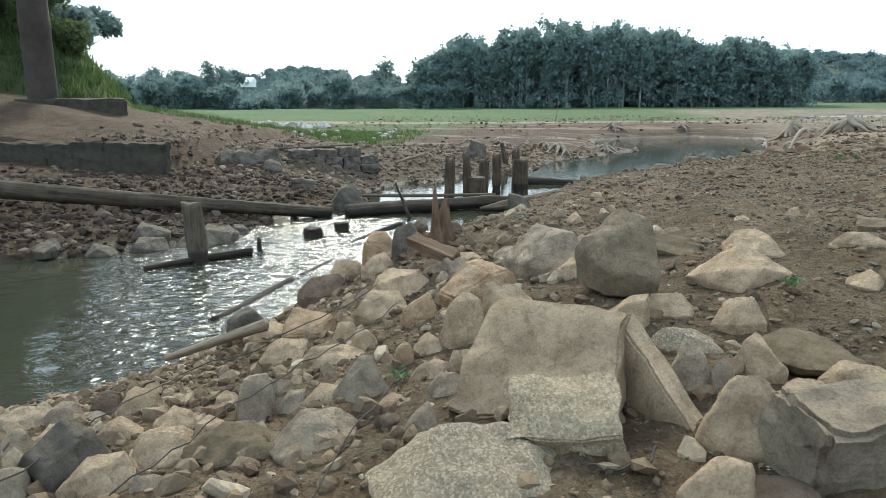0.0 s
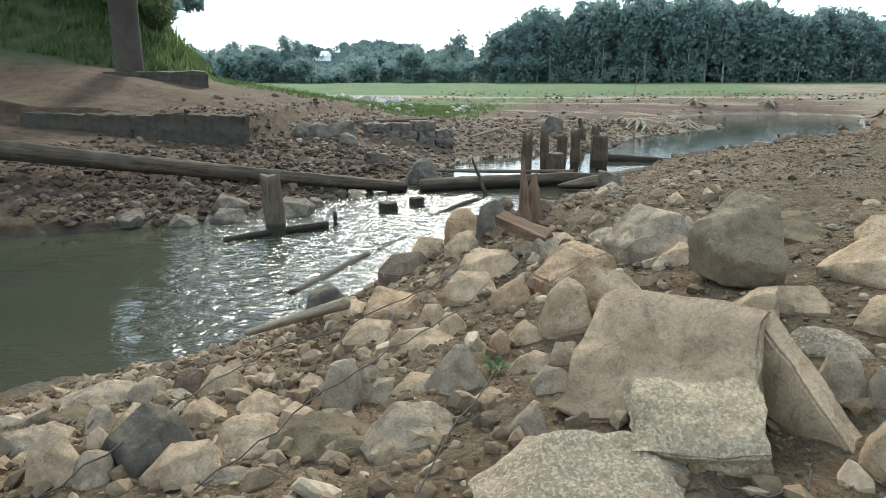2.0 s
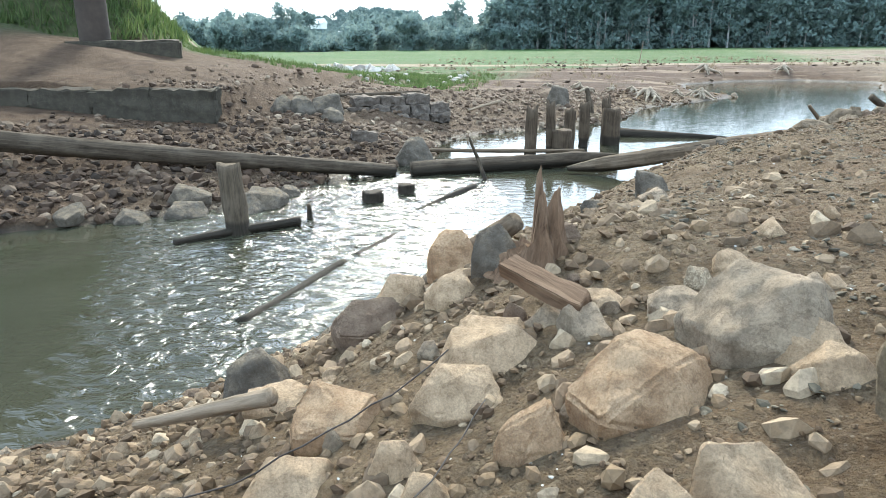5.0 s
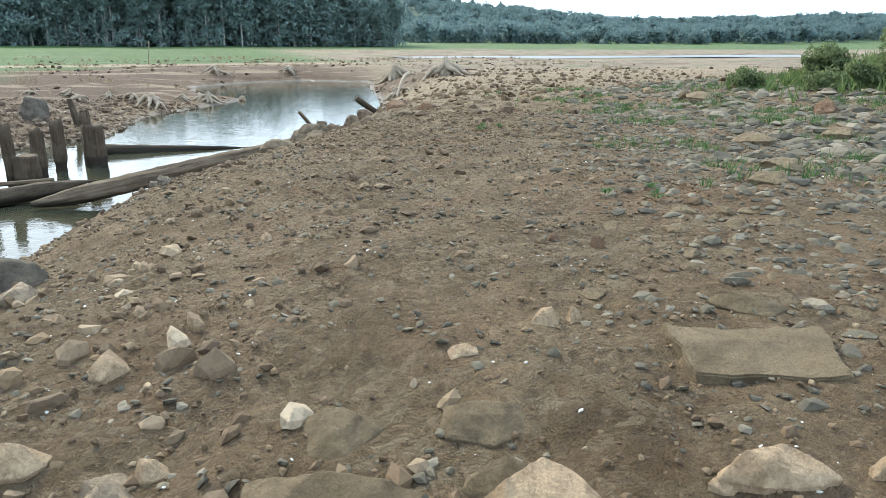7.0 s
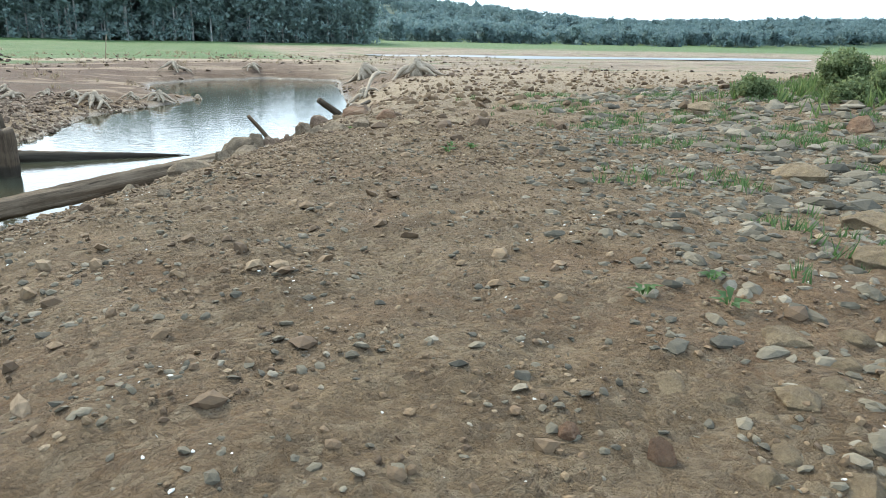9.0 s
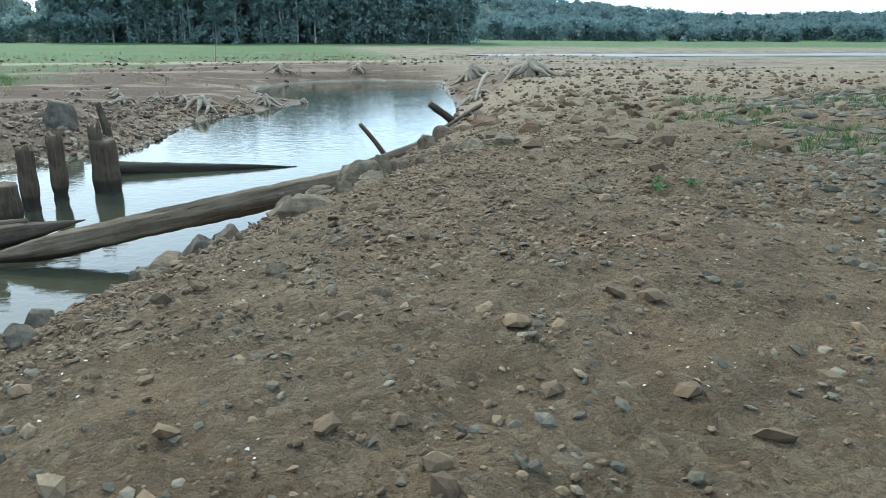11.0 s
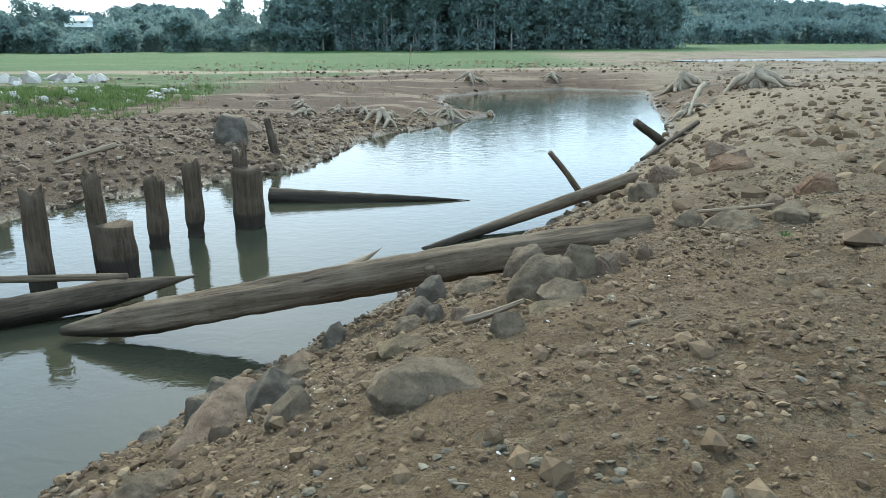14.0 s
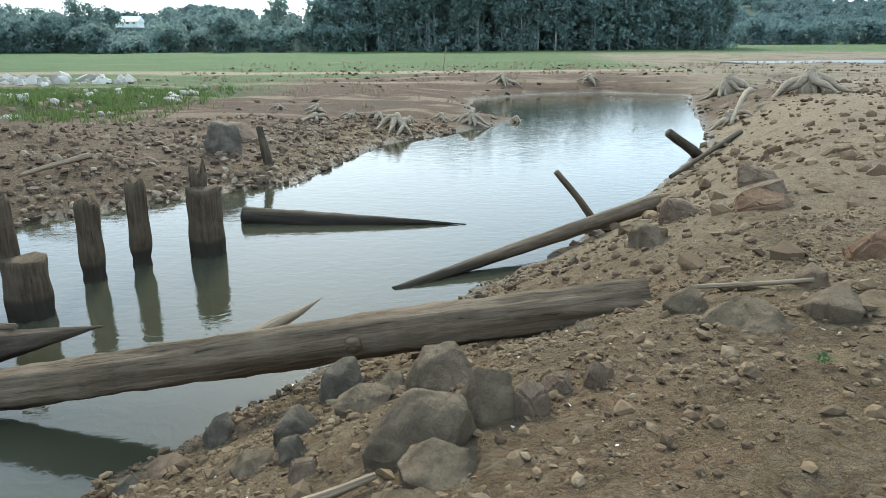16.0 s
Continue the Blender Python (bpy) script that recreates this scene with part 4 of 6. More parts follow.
def jagged_stump(x, y, h, r, seed):
    """A splintered stump: a hollow shell whose rim stands up in spikes."""
    rng = np.random.RandomState(seed)
    stump = tagged(new("splintered_stump"), "splintered rusty-brown rotten stump on the bank", "stump")
    stump.location = (x, y, ground_z(x, y) - 0.08)
    sides, steps = 34, 16
    spike = np.clip(0.42 + 0.3 * np.sin(np.arange(sides) * 6.2832 / sides + 1.9) + rng.uniform(-0.22, 0.22, sides), 0.2, 0.9)
    spike[[7, 8]] = 1.0, 0.9
    ph = rng.uniform(0, 6.28, 4)
    for inner, name in ((1.0, "shell"), (0.62, "core")):
        v, f = [], []
        for i in range(steps + 1):
            s = i / steps
            for j in range(sides):
                a = 6.2832 * j / sides
                top = spike[j] * (1 if inner == 1.0 else 0.72) * h
                q = inner * r * (1.25 - 0.5 * s ** 0.6) * (1 + 0.12 * math.sin(4 * a + ph[0]) + 0.1 * math.sin(9 * a + ph[1]) + 0.06 * math.sin(15 * a + ph[2] + i))
                v.append((q * math.cos(a), q * math.sin(a), top * s))
        for i in range(steps):
            f += [(i * sides + j, i * sides + (j + 1) % sides, (i + 1) * sides + (j + 1) % sides, (i + 1) * sides + j) for j in range(sides)]
        v.append((0, 0, 0.3 * h * inner))
        f += [(steps * sides + j, steps * sides + (j + 1) % sides, len(v) - 1) for j in range(sides)]
        off = pose(0, 0, 0, 0, -90, 0)
        me = link_mesh(name, [off.inverted() @ Vector(q) for q in v], f, RUSTWOOD)
        me.set_sharp_from_angle(angle=radians(35))
        part(name, me, stump, "", off)
    return stump


jagged_stump(1.20, 8.75, 0.80, 0.25, 5)


def root_stump(x, y, size, roots, seed, label, z=None, flat=0.35, body=True):
    """A bleached stump whose bare roots arch out and down to the ground."""
    rng = np.random.RandomState(seed)
    st = tagged(new("root_stump"), label, "tree stump")
    st.location = (x, y, ground_z(x, y) if z is None else z)
    if body:
        v, f = tube([(0, 0, -0.1), (0, 0, 0.3 * size), (0, 0, 0.62 * size), (0.02, 0, 0.8 * size)], [0.42 * size, 0.3 * size, 0.2 * size, 0.17 * size], 18, rng, 0.14, 0.1)
        part("trunk", link_mesh("trunk", v, f, ROOTWOOD), st)
    for k in range(roots):
        a = 6.2832 * (k + rng.uniform(-0.3, 0.3)) / roots
        reach, bend, arch = size * rng.uniform(0.35, 1.6), rng.uniform(-1.2, 1.2), rng.uniform(0.2, 0.62) if not body else 0.6
        pts, rad = [], []
        for i in range(12):
            s = i / 11
            b = a + bend * s
            px, py = reach * s * math.cos(b), reach * s * math.sin(b)
            gz = ground_z(x + px, y + py) - st.location.z
            pts.append((px, py, gz + size * (arch * (1 - s) ** 1.6 + 0.05 * math.sin(9 * s + 5 * bend) + flat * 0.3 * math.sin(3.1 * s)) - 0.05 * s))
            rad.append(size * (0.15 * (1 - s) + 0.03) * rng.uniform(0.8, 1.2))
        v, f = tube(pts, rad, 8, rng, 0.05, 0.05)
        part("root", link_mesh("root", v, f, ROOTWOOD), st)
    return st


root_stump(24.2, 48.4, 1.35, 16, 3, "bleached tree stump with spreading bare roots on the bank")
root_stump(24.0, 56.5, 1.4, 13, 4, "bleached upended root plate on the sandy bank")
root_stump(19.2, 45.0, 0.8, 8, 5, "tangle of bare roots hanging at the water's edge", body=False, flat=0.5)
root_stump(5.7, 44.6, 0.9, 11, 6, "bare root clump on the low muddy spit", body=False, flat=0.6)
root_stump(8.9, 47.4, 0.7, 9, 7, "dead roots at the end of the muddy spit", body=False, flat=0.55)
root_stump(2.4, 45.5, 0.6, 6, 8, "small dead root clump on the muddy flat", body=False, flat=0.55)
root_stump(2.0, 48.7, 0.50, 9, 50, "tangle of grey dead roots on the low muddy spit", body=False, flat=0.6)
root_stump(3.8, 46.2, 0.45, 9, 51, "tangle of grey dead roots on the low muddy spit", body=False, flat=0.6)
root_stump(4.9, 45.7, 0.55, 9, 52, "tangle of grey dead roots on the low muddy spit", body=False, flat=0.6)
root_stump(6.2, 46.8, 0.40, 9, 53, "tangle of grey dead roots on the low muddy spit", body=False, flat=0.6)
root_stump(7.6, 47.6, 0.50, 9, 54, "tangle of grey dead roots on the low muddy spit", body=False, flat=0.6)
root_stump(8.8, 47.2, 0.45, 9, 55, "tangle of grey dead roots on the low muddy spit", body=False, flat=0.6)
root_stump(11.1, 49.1, 0.40, 9, 56, "tangle of grey dead roots on the low muddy spit", body=False, flat=0.6)
root_stump(0.1, 49.8, 0.40, 9, 57, "tangle of grey dead roots on the low muddy spit", body=False, flat=0.6)
root_stump(12.5, 67.5, 1.0, 9, 9, "dead roots on the eroded far shore", body=False, flat=0.8)
root_stump(19.0, 69.0, 0.9, 9, 10, "dead roots on the eroded far shore", body=False, flat=0.8)
timber("branch", (19.0, 44.2, 0.35), (21.2, 47.6, 1.45), 0.07, 0.14, ROOTWOOD, 41, "long pale bare root lying over the bank", "branch", steps=24, sag=-0.35)
timber("branch", (12.9, 33.4, 0.35), (17.9, 40.8, 0.5), 0.05, 0.09, DARKLOG, 42, "dark driftwood branch along the water's edge", "branch", steps=24)
timber("stick", (2.4, 36.0, 0.2), (2.2, 36.2, 1.35), 0.14, 0.08, DARKLOG, 43, "dark rotten snag standing on the far bank", "stump", steps=10, groove=0.2)
timber("pole", (8.8, 86.5, 0.6), (9.1, 86.6, 3.1), 0.05, 0.04, DRIFT, 44, "thin bare pole standing on the grassy flat", "pole", steps=6, sides=8)

# ---------------------------------------------------------------- boulders by the path
boulder(0.52, 9.42, 0.44, 0.38, 0.40, 16, "sienna", 1)
boulder(0.93, 8.84, 0.36, 0.29, 0.28, 14, "dark", 2)
boulder(0.17, 8.91, 0.35, 0.28, 0.25, 22, "tan", 3)
boulder(0.62, 8.60, 0.34, 0.27, 0.23, 18, "tan", 4)
boulder(-0.03, 8.67, 0.49, 0.39, 0.24, 26, "brown", 5)
boulder(1.04, 7.39, 0.52, 0.42, 0.20, 18, "tan", 6)
boulder(1.83, 6.70, 0.62, 0.50, 0.28, 4, "sienna", 7)
boulder(2.36, 7.15, 0.61, 0.49, 0.39, -7, "grey", 8)
boulder(3.47, 7.01, 0.66, 0.30, 0.09, -30, "slab", 10)
boulder(3.59, 7.51, 0.37, 0.30, 0.09, -27, "slab", 11)
boulder(4.10, 7.24, 0.31, 0.24, 0.09, -37, "slab", 12)
boulder(4.00, 6.89, 0.27, 0.21, 0.09, -39, "slab", 13)
boulder(2.59, 6.67, 0.34, 0.27, 0.16, -15, "tan", 14)
boulder(2.09, 7.63, 0.28, 0.23, 0.13, -1, "grey", 15)
boulder(2.23, 7.86, 0.16, 0.13, 0.11, -4, "pale", 16)
boulder(1.64, 7.85, 0.31, 0.25, 0.13, 6, "tan", 17)
boulder(2.43, 7.98, 0.21, 0.17, 0.09, -7, "tan", 18)
boulder(1.56, 7.48, 0.26, 0.21, 0.15, 8, "grey", 19)
boulder(1.37, 7.66, 0.26, 0.21, 0.11, 11, "grey", 20)
boulder(2.74, 7.53, 0.23, 0.18, 0.14, -13, "grey", 21)
boulder(1.14, 7.81, 0.16, 0.13, 0.14, 14, "brown", 22)
boulder(2.25, 10.85, 0.28, 0.23, 0.22, -2, "dark", 23)
boulder(1.72, 11.27, 0.22, 0.18, 0.11, 2, "dark", 24)
boulder(1.43, 8.94, 0.22, 0.18, 0.15, 7, "brown", 25)
boulder(-1.44, 5.37, 0.52, 0.42, 0.17, 38, "grey", 26)
boulder(-1.09, 5.32, 0.23, 0.19, 0.16, 35, "grey", 27)
boulder(-1.41, 5.02, 0.44, 0.24, 0.09, 40, "slab", 28)
boulder(-1.00, 4.70, 0.20, 0.16, 0.12, 39, "grey", 29)
boulder(-1.20, 4.43, 0.37, 0.29, 0.11, 43, "grey", 30)
boulder(-0.69, 3.95, 0.24, 0.20, 0.25, 42, "tan", 31)
boulder(-0.35, 4.20, 0.38, 0.31, 0.22, 35, "dark", 32)
boulder(-0.03, 3.98, 0.34, 0.27, 0.15, 32, "tan", 33)
boulder(-0.49, 3.95, 0.19, 0.16, 0.14, 40, "grey", 34)
boulder(0.15, 4.28, 0.34, 0.27, 0.16, 26, "tan", 35)
boulder(-0.34, 4.74, 0.24, 0.19, 0.10, 30, "tan", 36)
boulder(-0.72, 4.68, 0.23, 0.18, 0.11, 35, "tan", 37)
boulder(-0.56, 5.38, 0.30, 0.24, 0.18, 28, "tan", 38)
boulder(-0.88, 5.50, 0.22, 0.18, 0.17, 31, "brown", 39)
boulder(-0.02, 4.88, 0.29, 0.23, 0.12, 25, "tan", 40)
boulder(0.31, 4.60, 0.24, 0.19, 0.13, 21, "tan", 41)
boulder(0.53, 4.35, 0.51, 0.34, 0.10, 19, "slab", 42)
boulder(0.47, 4.91, 0.25, 0.20, 0.28, 17, "grey", 43)
boulder(1.01, 4.36, 0.46, 0.37, 0.16, 10, "grey", 44)
boulder(1.14, 4.87, 0.30, 0.24, 0.23, 6, "grey", 45)
boulder(0.89, 4.98, 0.30, 0.18, 0.09, 10, "tan", 46)
boulder(0.68, 4.92, 0.16, 0.13, 0.11, 14, "grey", 47)
boulder(0.74, 6.00, 0.43, 0.32, 0.13, 10, "tan", 48)
boulder(0.17, 6.52, 0.42, 0.34, 0.16, 15, "tan", 49)
boulder(0.21, 7.11, 0.49, 0.39, 0.21, 13, "sienna", 50)
boulder(-0.77, 8.18, 0.46, 0.36, 0.31, 19, "dark", 51)
boulder(-0.43, 7.75, 0.42, 0.34, 0.14, 17, "tan", 52)
boulder(1.08, 7.59, 0.46, 0.37, 0.16, 4, "tan", 53)
boulder(0.91, 7.06, 0.43, 0.34, 0.21, 6, "tan", 54)
boulder(1.32, 6.47, 0.28, 0.22, 0.23, 2, "sienna", 55)
boulder(0.70, 6.47, 0.23, 0.18, 0.18, 9, "tan", 56)
boulder(0.90, 6.18, 0.20, 0.16, 0.13, 7, "tan", 57)
boulder(1.72, 5.56, 0.29, 0.23, 0.32, -3, "tan", 58)
boulder(2.06, 5.72, 0.44, 0.35, 0.27, -8, "tan", 59)
boulder(2.56, 6.89, 0.31, 0.25, 0.17, -11, "tan", 61)
boulder(1.68, 4.74, 0.21, 0.17, 0.09, -3, "grey", 62)
boulder(1.58, 4.22, 0.15, 0.12, 0.16, -2, "grey", 63)
boulder(1.48, 5.55, 0.20, 0.16, 0.12, 0, "tan", 64)
boulder(1.32, 5.43, 0.13, 0.10, 0.14, 3, "sienna", 65)
boulder(1.54, 5.08, 0.22, 0.18, 0.12, -1, "tan", 66)
boulder(1.38, 4.66, 0.20, 0.11, 0.06, 2, "tan", 67)
boulder(1.73, 5.12, 0.16, 0.13, 0.12, -4, "tan", 68)
boulder(0.14, 5.28, 0.18, 0.15, 0.11, 20, "tan", 69)
boulder(-0.21, 4.20, 0.13, 0.10, 0.04, 33, "brown", 70)
boulder(0.25, 3.94, 0.16, 0.10, 0.05, 28, "grey", 71)
boulder(-1.13, 4.21, 0.16, 0.13, 0.07, 45, "tan", 72)
boulder(0.64, 3.90, 0.20, 0.09, 0.06, 20, "sienna", 73)
boulder(1.12, 4.07, 0.09, 0.07, 0.05, 9, "sienna", 74)
boulder(3.71, 6.05, 0.65, 0.52, 0.20, -19, "tan", 75)
boulder(4.00, 6.60, 0.48, 0.39, 0.17, -20, "tan", 76)
boulder(3.13, 5.58, 0.30, 0.24, 0.12, -14, "tan", 77)
boulder(2.82, 5.43, 0.26, 0.20, 0.17, -11, "tan", 78)
boulder(3.45, 5.24, 0.28, 0.22, 0.17, -19, "tan", 79)
boulder(3.05, 4.92, 0.39, 0.18, 0.12, -15, "pale", 80)
boulder(2.95, 4.44, 0.23, 0.18, 0.21, -16, "grey", 81)
boulder(3.09, 4.38, 0.14, 0.11, 0.16, -18, "grey", 82)
boulder(3.66, 4.77, 0.46, 0.60, 0.09, -24, "slab", 83)
boulder(3.32, 4.55, 0.26, 0.21, 0.21, -21, "tan", 84)
boulder(3.74, 4.29, 0.35, 0.28, 0.19, -28, "tan", 85)
boulder(3.06, 3.88, 0.35, 0.28, 0.28, -21, "tan", 86)
boulder(2.81, 3.49, 0.27, 0.22, 0.18, -18, "tan", 87)
boulder(3.47, 4.26, 0.22, 0.17, 0.10, -24, "tan", 88)
boulder(4.40, 5.67, 0.22, 0.18, 0.08, -27, "tan", 89)
boulder(3.08, 3.52, 0.24, 0.19, 0.08, -23, "brown", 90)
boulder(4.71, 6.40, 0.30, 0.14, 0.09, -27, "tan", 91)
boulder(4.77, 7.81, 0.12, 0.10, 0.08, -35, "tan", 94)
boulder(4.93, 7.79, 0.07, 0.06, 0.08, -38, "tan", 95)
boulder(4.27, 7.74, 0.13, 0.10, 0.05, -28, "tan", 96)
boulder(5.76, 7.46, 0.33, 0.16, 0.07, -51, "slab", 97)
boulder(2.91, 7.71, 0.13, 0.10, 0.07, -1, "tan", 98)
boulder(2.74, 7.70, 0.17, 0.13, 0.07, 3, "grey", 99)
boulder(4.80, 6.37, 0.07, 0.06, 0.05, -57, "tan", 100)
boulder(5.21, 8.01, 0.12, 0.13, 0.02, -39, "slab", 101)
boulder(6.26, 7.22, 0.17, 0.11, 0.03, -58, "slab", 102)
boulder(2.79, 8.59, 0.17, 0.14, 0.10, 1, "tan", 103)
boulder(5.03, 6.26, 0.08, 0.07, 0.08, -62, "tan", 104)
boulder(2.25, 10.52, 0.23, 0.18, 0.10, 6, "grey", 105)
boulder(4.55, 6.47, 0.08, 0.06, 0.04, -51, "tan", 106)
boulder(6.03, 21.44, 0.35, 0.28, 0.31, 0, "dark", 107)
boulder(5.87, 20.34, 0.29, 0.23, 0.20, 2, "dark", 108)
boulder(6.83, 20.05, 0.40, 0.30, 0.24, -9, "earthy", 109)
boulder(6.70, 19.00, 0.45, 0.33, 0.26, -9, "earthy", 110)
boulder(6.66, 18.48, 0.33, 0.23, 0.07, -10, "slab", 111)
boulder(7.02, 19.20, 0.27, 0.2, 0.28, -13, "earthy", 112)
boulder(7.23, 19.20, 0.22, 0.18, 0.19, -16, "brown", 113)
boulder(7.41, 19.42, 0.17, 0.13, 0.11, -17, "brown", 114)
boulder(6.35, 20.12, 0.34, 0.27, 0.10, -3, "earthy", 115)
boulder(4.94, 21.52, 0.24, 0.20, 0.22, 10, "dark", 116)
boulder(5.72, 19.72, 0.27, 0.22, 0.12, 4, "earthy", 117)
boulder(5.66, 18.71, 0.37, 0.22, 0.07, 7, "slab", 118)
boulder(5.95, 19.69, 0.18, 0.14, 0.15, 1, "dark", 119)
boulder(10.30, 21.31, 0.38, 0.30, 0.23, -34, "rust", 120)
boulder(11.97, 26.81, 0.62, 0.50, 0.25, -27, "brown", 121)
boulder(11.02, 24.60, 0.39, 0.31, 0.21, -28, "brown", 122)
boulder(8.56, 20.65, 0.24, 0.19, 0.16, -24, "earthy", 123)
boulder(8.69, 19.99, 0.46, 0.31, 0.14, -28, "earthy", 124)
boulder(9.25, 21.01, 0.32, 0.29, 0.06, -28, "slab", 125)
boulder(9.52, 20.80, 0.21, 0.17, 0.14, -31, "brown", 126)
boulder(9.25, 20.06, 0.34, 0.27, 0.13, -33, "earthy", 127)
boulder(9.60, 20.06, 0.32, 0.40, 0.06, -36, "slab", 128)
boulder(9.19, 23.53, 0.35, 0.28, 0.29, -20, "earthy", 129)
boulder(9.96, 24.63, 0.43, 0.35, 0.28, -22, "brown", 130)
boulder(3.99, 19.90, 0.49, 0.39, 0.30, 24, "dark", 131)
boulder(4.68, 18.96, 0.41, 0.33, 0.25, 20, "dark", 132)
boulder(4.33, 21.00, 0.18, 0.14, 0.13, 16, "dark", 133)
boulder(4.60, 21.24, 0.36, 0.29, 0.13, 14, "brown", 134)
boulder(6.48, 20.76, 0.19, 0.15, 0.11, -4, "earthy", 135)
boulder(7.62, 19.41, 0.11, 0.09, 0.12, -20, "brown", 136)
boulder(7.92, 20.83, 0.15, 0.12, 0.07, -18, "earthy", 137)
boulder(6.09, 19.19, 0.16, 0.13, 0.09, 0, "brown", 138)
boulder(6.98, 18.27, 0.07, 0.06, 0.04, -16, "pale", 139)
boulder(8.05, 18.17, 0.10, 0.07, 0.02, -33, "slab", 140)
boulder(4.66, 20.01, 0.46, 0.21, 0.14, 16, "earthy", 141)
boulder(5.73, 17.38, 0.54, 0.36, 0.16, -4, "earthy", 142)
boulder(4.92, 17.92, 0.28, 0.23, 0.17, 8, "earthy", 143)
boulder(4.42, 19.62, 0.19, 0.15, 0.18, 11, "dark", 144)
boulder(4.25, 17.33, 0.37, 0.29, 0.11, 21, "earthy", 145)
boulder(3.94, 20.56, 0.41, 0.33, 0.21, 13, "dark", 146)
boulder(11.73, 21.35, 0.46, 0.59, 0.09, -35, "slab", 147)
boulder(10.83, 19.20, 0.49, 0.64, 0.10, -38, "slab", 148)
boulder(9.82, 19.16, 0.36, 0.36, 0.07, -34, "slab", 150)
boulder(3.52, 15.13, 0.19, 0.16, 0.13, 18, "dark", 151)
boulder(3.58, 14.30, 0.19, 0.15, 0.10, 22, "dark", 152)
boulder(6.26, 18.08, 0.22, 0.17, 0.14, -13, "earthy", 153)
boulder(6.78, 18.71, 0.33, 0.26, 0.12, -16, "earthy", 154)
boulder(10.53, 23.71, 0.55, 0.44, 0.23, -25, "rust", 155)
boulder(5.47, 13.64, 0.10, 0.08, 0.05, -20, "earthy", 156)
boulder(3.27, 20.18, 0.18, 0.14, 0.06, 9, "dark", 157)
boulder(5.01, 14.46, 0.13, 0.10, 0.05, -6, "earthy", 158)
boulder(5.52, 13.37, 0.04, 0.04, 0.02, -23, "pale", 159)
boulder(5.85, 8.79, 0.08, 0.07, 0.08, -39, "rust", 160)
boulder(5.65, 9.04, 0.07, 0.06, 0.06, -33, "rust", 161)
boulder(6.26, 9.17, 0.13, 0.18, 0.03, -41, "slab", 162)
boulder(6.05, 8.56, 0.10, 0.13, 0.03, -46, "slab", 163)
boulder(6.25, 8.61, 0.12, 0.15, 0.03, -48, "slab", 164)
boulder(6.27, 8.37, 0.12, 0.16, 0.03, -52, "slab", 165)
boulder(7.05, 8.70, 0.15, 0.18, 0.04, -55, "slab", 166)
boulder(7.03, 8.91, 0.17, 0.09, 0.05, -53, "slab", 167)
boulder(7.05, 9.24, 0.19, 0.25, 0.05, -49, "slab", 168)
boulder(6.59, 8.83, 0.13, 0.17, 0.04, -49, "slab", 169)
boulder(9.61, 10.39, 0.42, 0.54, 0.12, -56, "slab", 170)
boulder(8.60, 9.74, 0.33, 0.37, 0.09, -56, "slab", 171)
boulder(5.40, 8.09, 0.11, 0.11, 0.03, -42, "slab", 172)
boulder(5.01, 8.89, 0.08, 0.09, 0.02, -22, "slab", 173)
boulder(4.42, 8.80, 0.05, 0.07, 0.02, -8, "slab", 174)
boulder(9.88, 10.24, 0.19, 0.24, 0.05, -58, "slab", 175)
boulder(6.12, 8.42, 0.08, 0.10, 0.02, -49, "slab", 177)
boulder(6.50, 8.40, 0.07, 0.09, 0.02, -54, "slab", 178)
boulder(6.55, 8.31, 0.10, 0.10, 0.03, -56, "slab", 179)
boulder(12.93, 12.15, 0.39, 0.50, 0.11, -58, "slab", 180)
boulder(11.24, 12.21, 0.45, 0.52, 0.13, -52, "slab", 181)
boulder(6.30, 7.74, 0.09, 0.12, 0.02, -64, "slab", 182)
boulder(6.01, 8.11, 0.11, 0.08, 0.03, -53, "slab", 183)
boulder(7.41, 8.67, 0.11, 0.11, 0.03, -59, "slab", 184)
boulder(7.48, 8.55, 0.14, 0.14, 0.04, -61, "slab", 185)
boulder(13.72, 14.84, 0.36, 0.47, 0.10, -50, "slab", 186)
boulder(15.61, 14.34, 0.38, 0.30, 0.22, -56, "rust", 187)
boulder(7.34, 9.09, 0.14, 0.09, 0.04, -53, "slab", 188)
boulder(7.50, 9.03, 0.12, 0.16, 0.03, -55, "slab", 189)
boulder(6.79, 8.81, 0.12, 0.09, 0.03, -52, "slab", 190)
boulder(6.36, 8.97, 0.09, 0.07, 0.03, -44, "slab", 191)
boulder(6.38, 8.81, 0.10, 0.06, 0.03, -47, "slab", 192)
boulder(7.11, 8.81, 0.10, 0.13, 0.03, -55, "slab", 193)
boulder(6.48, 8.49, 0.09, 0.05, 0.03, -53, "slab", 194)
boulder(16.21, 18.16, 0.61, 0.79, 0.17, -46, "slab", 195)
boulder(6.93, 8.59, 0.06, 0.08, 0.02, -56, "slab", 196)

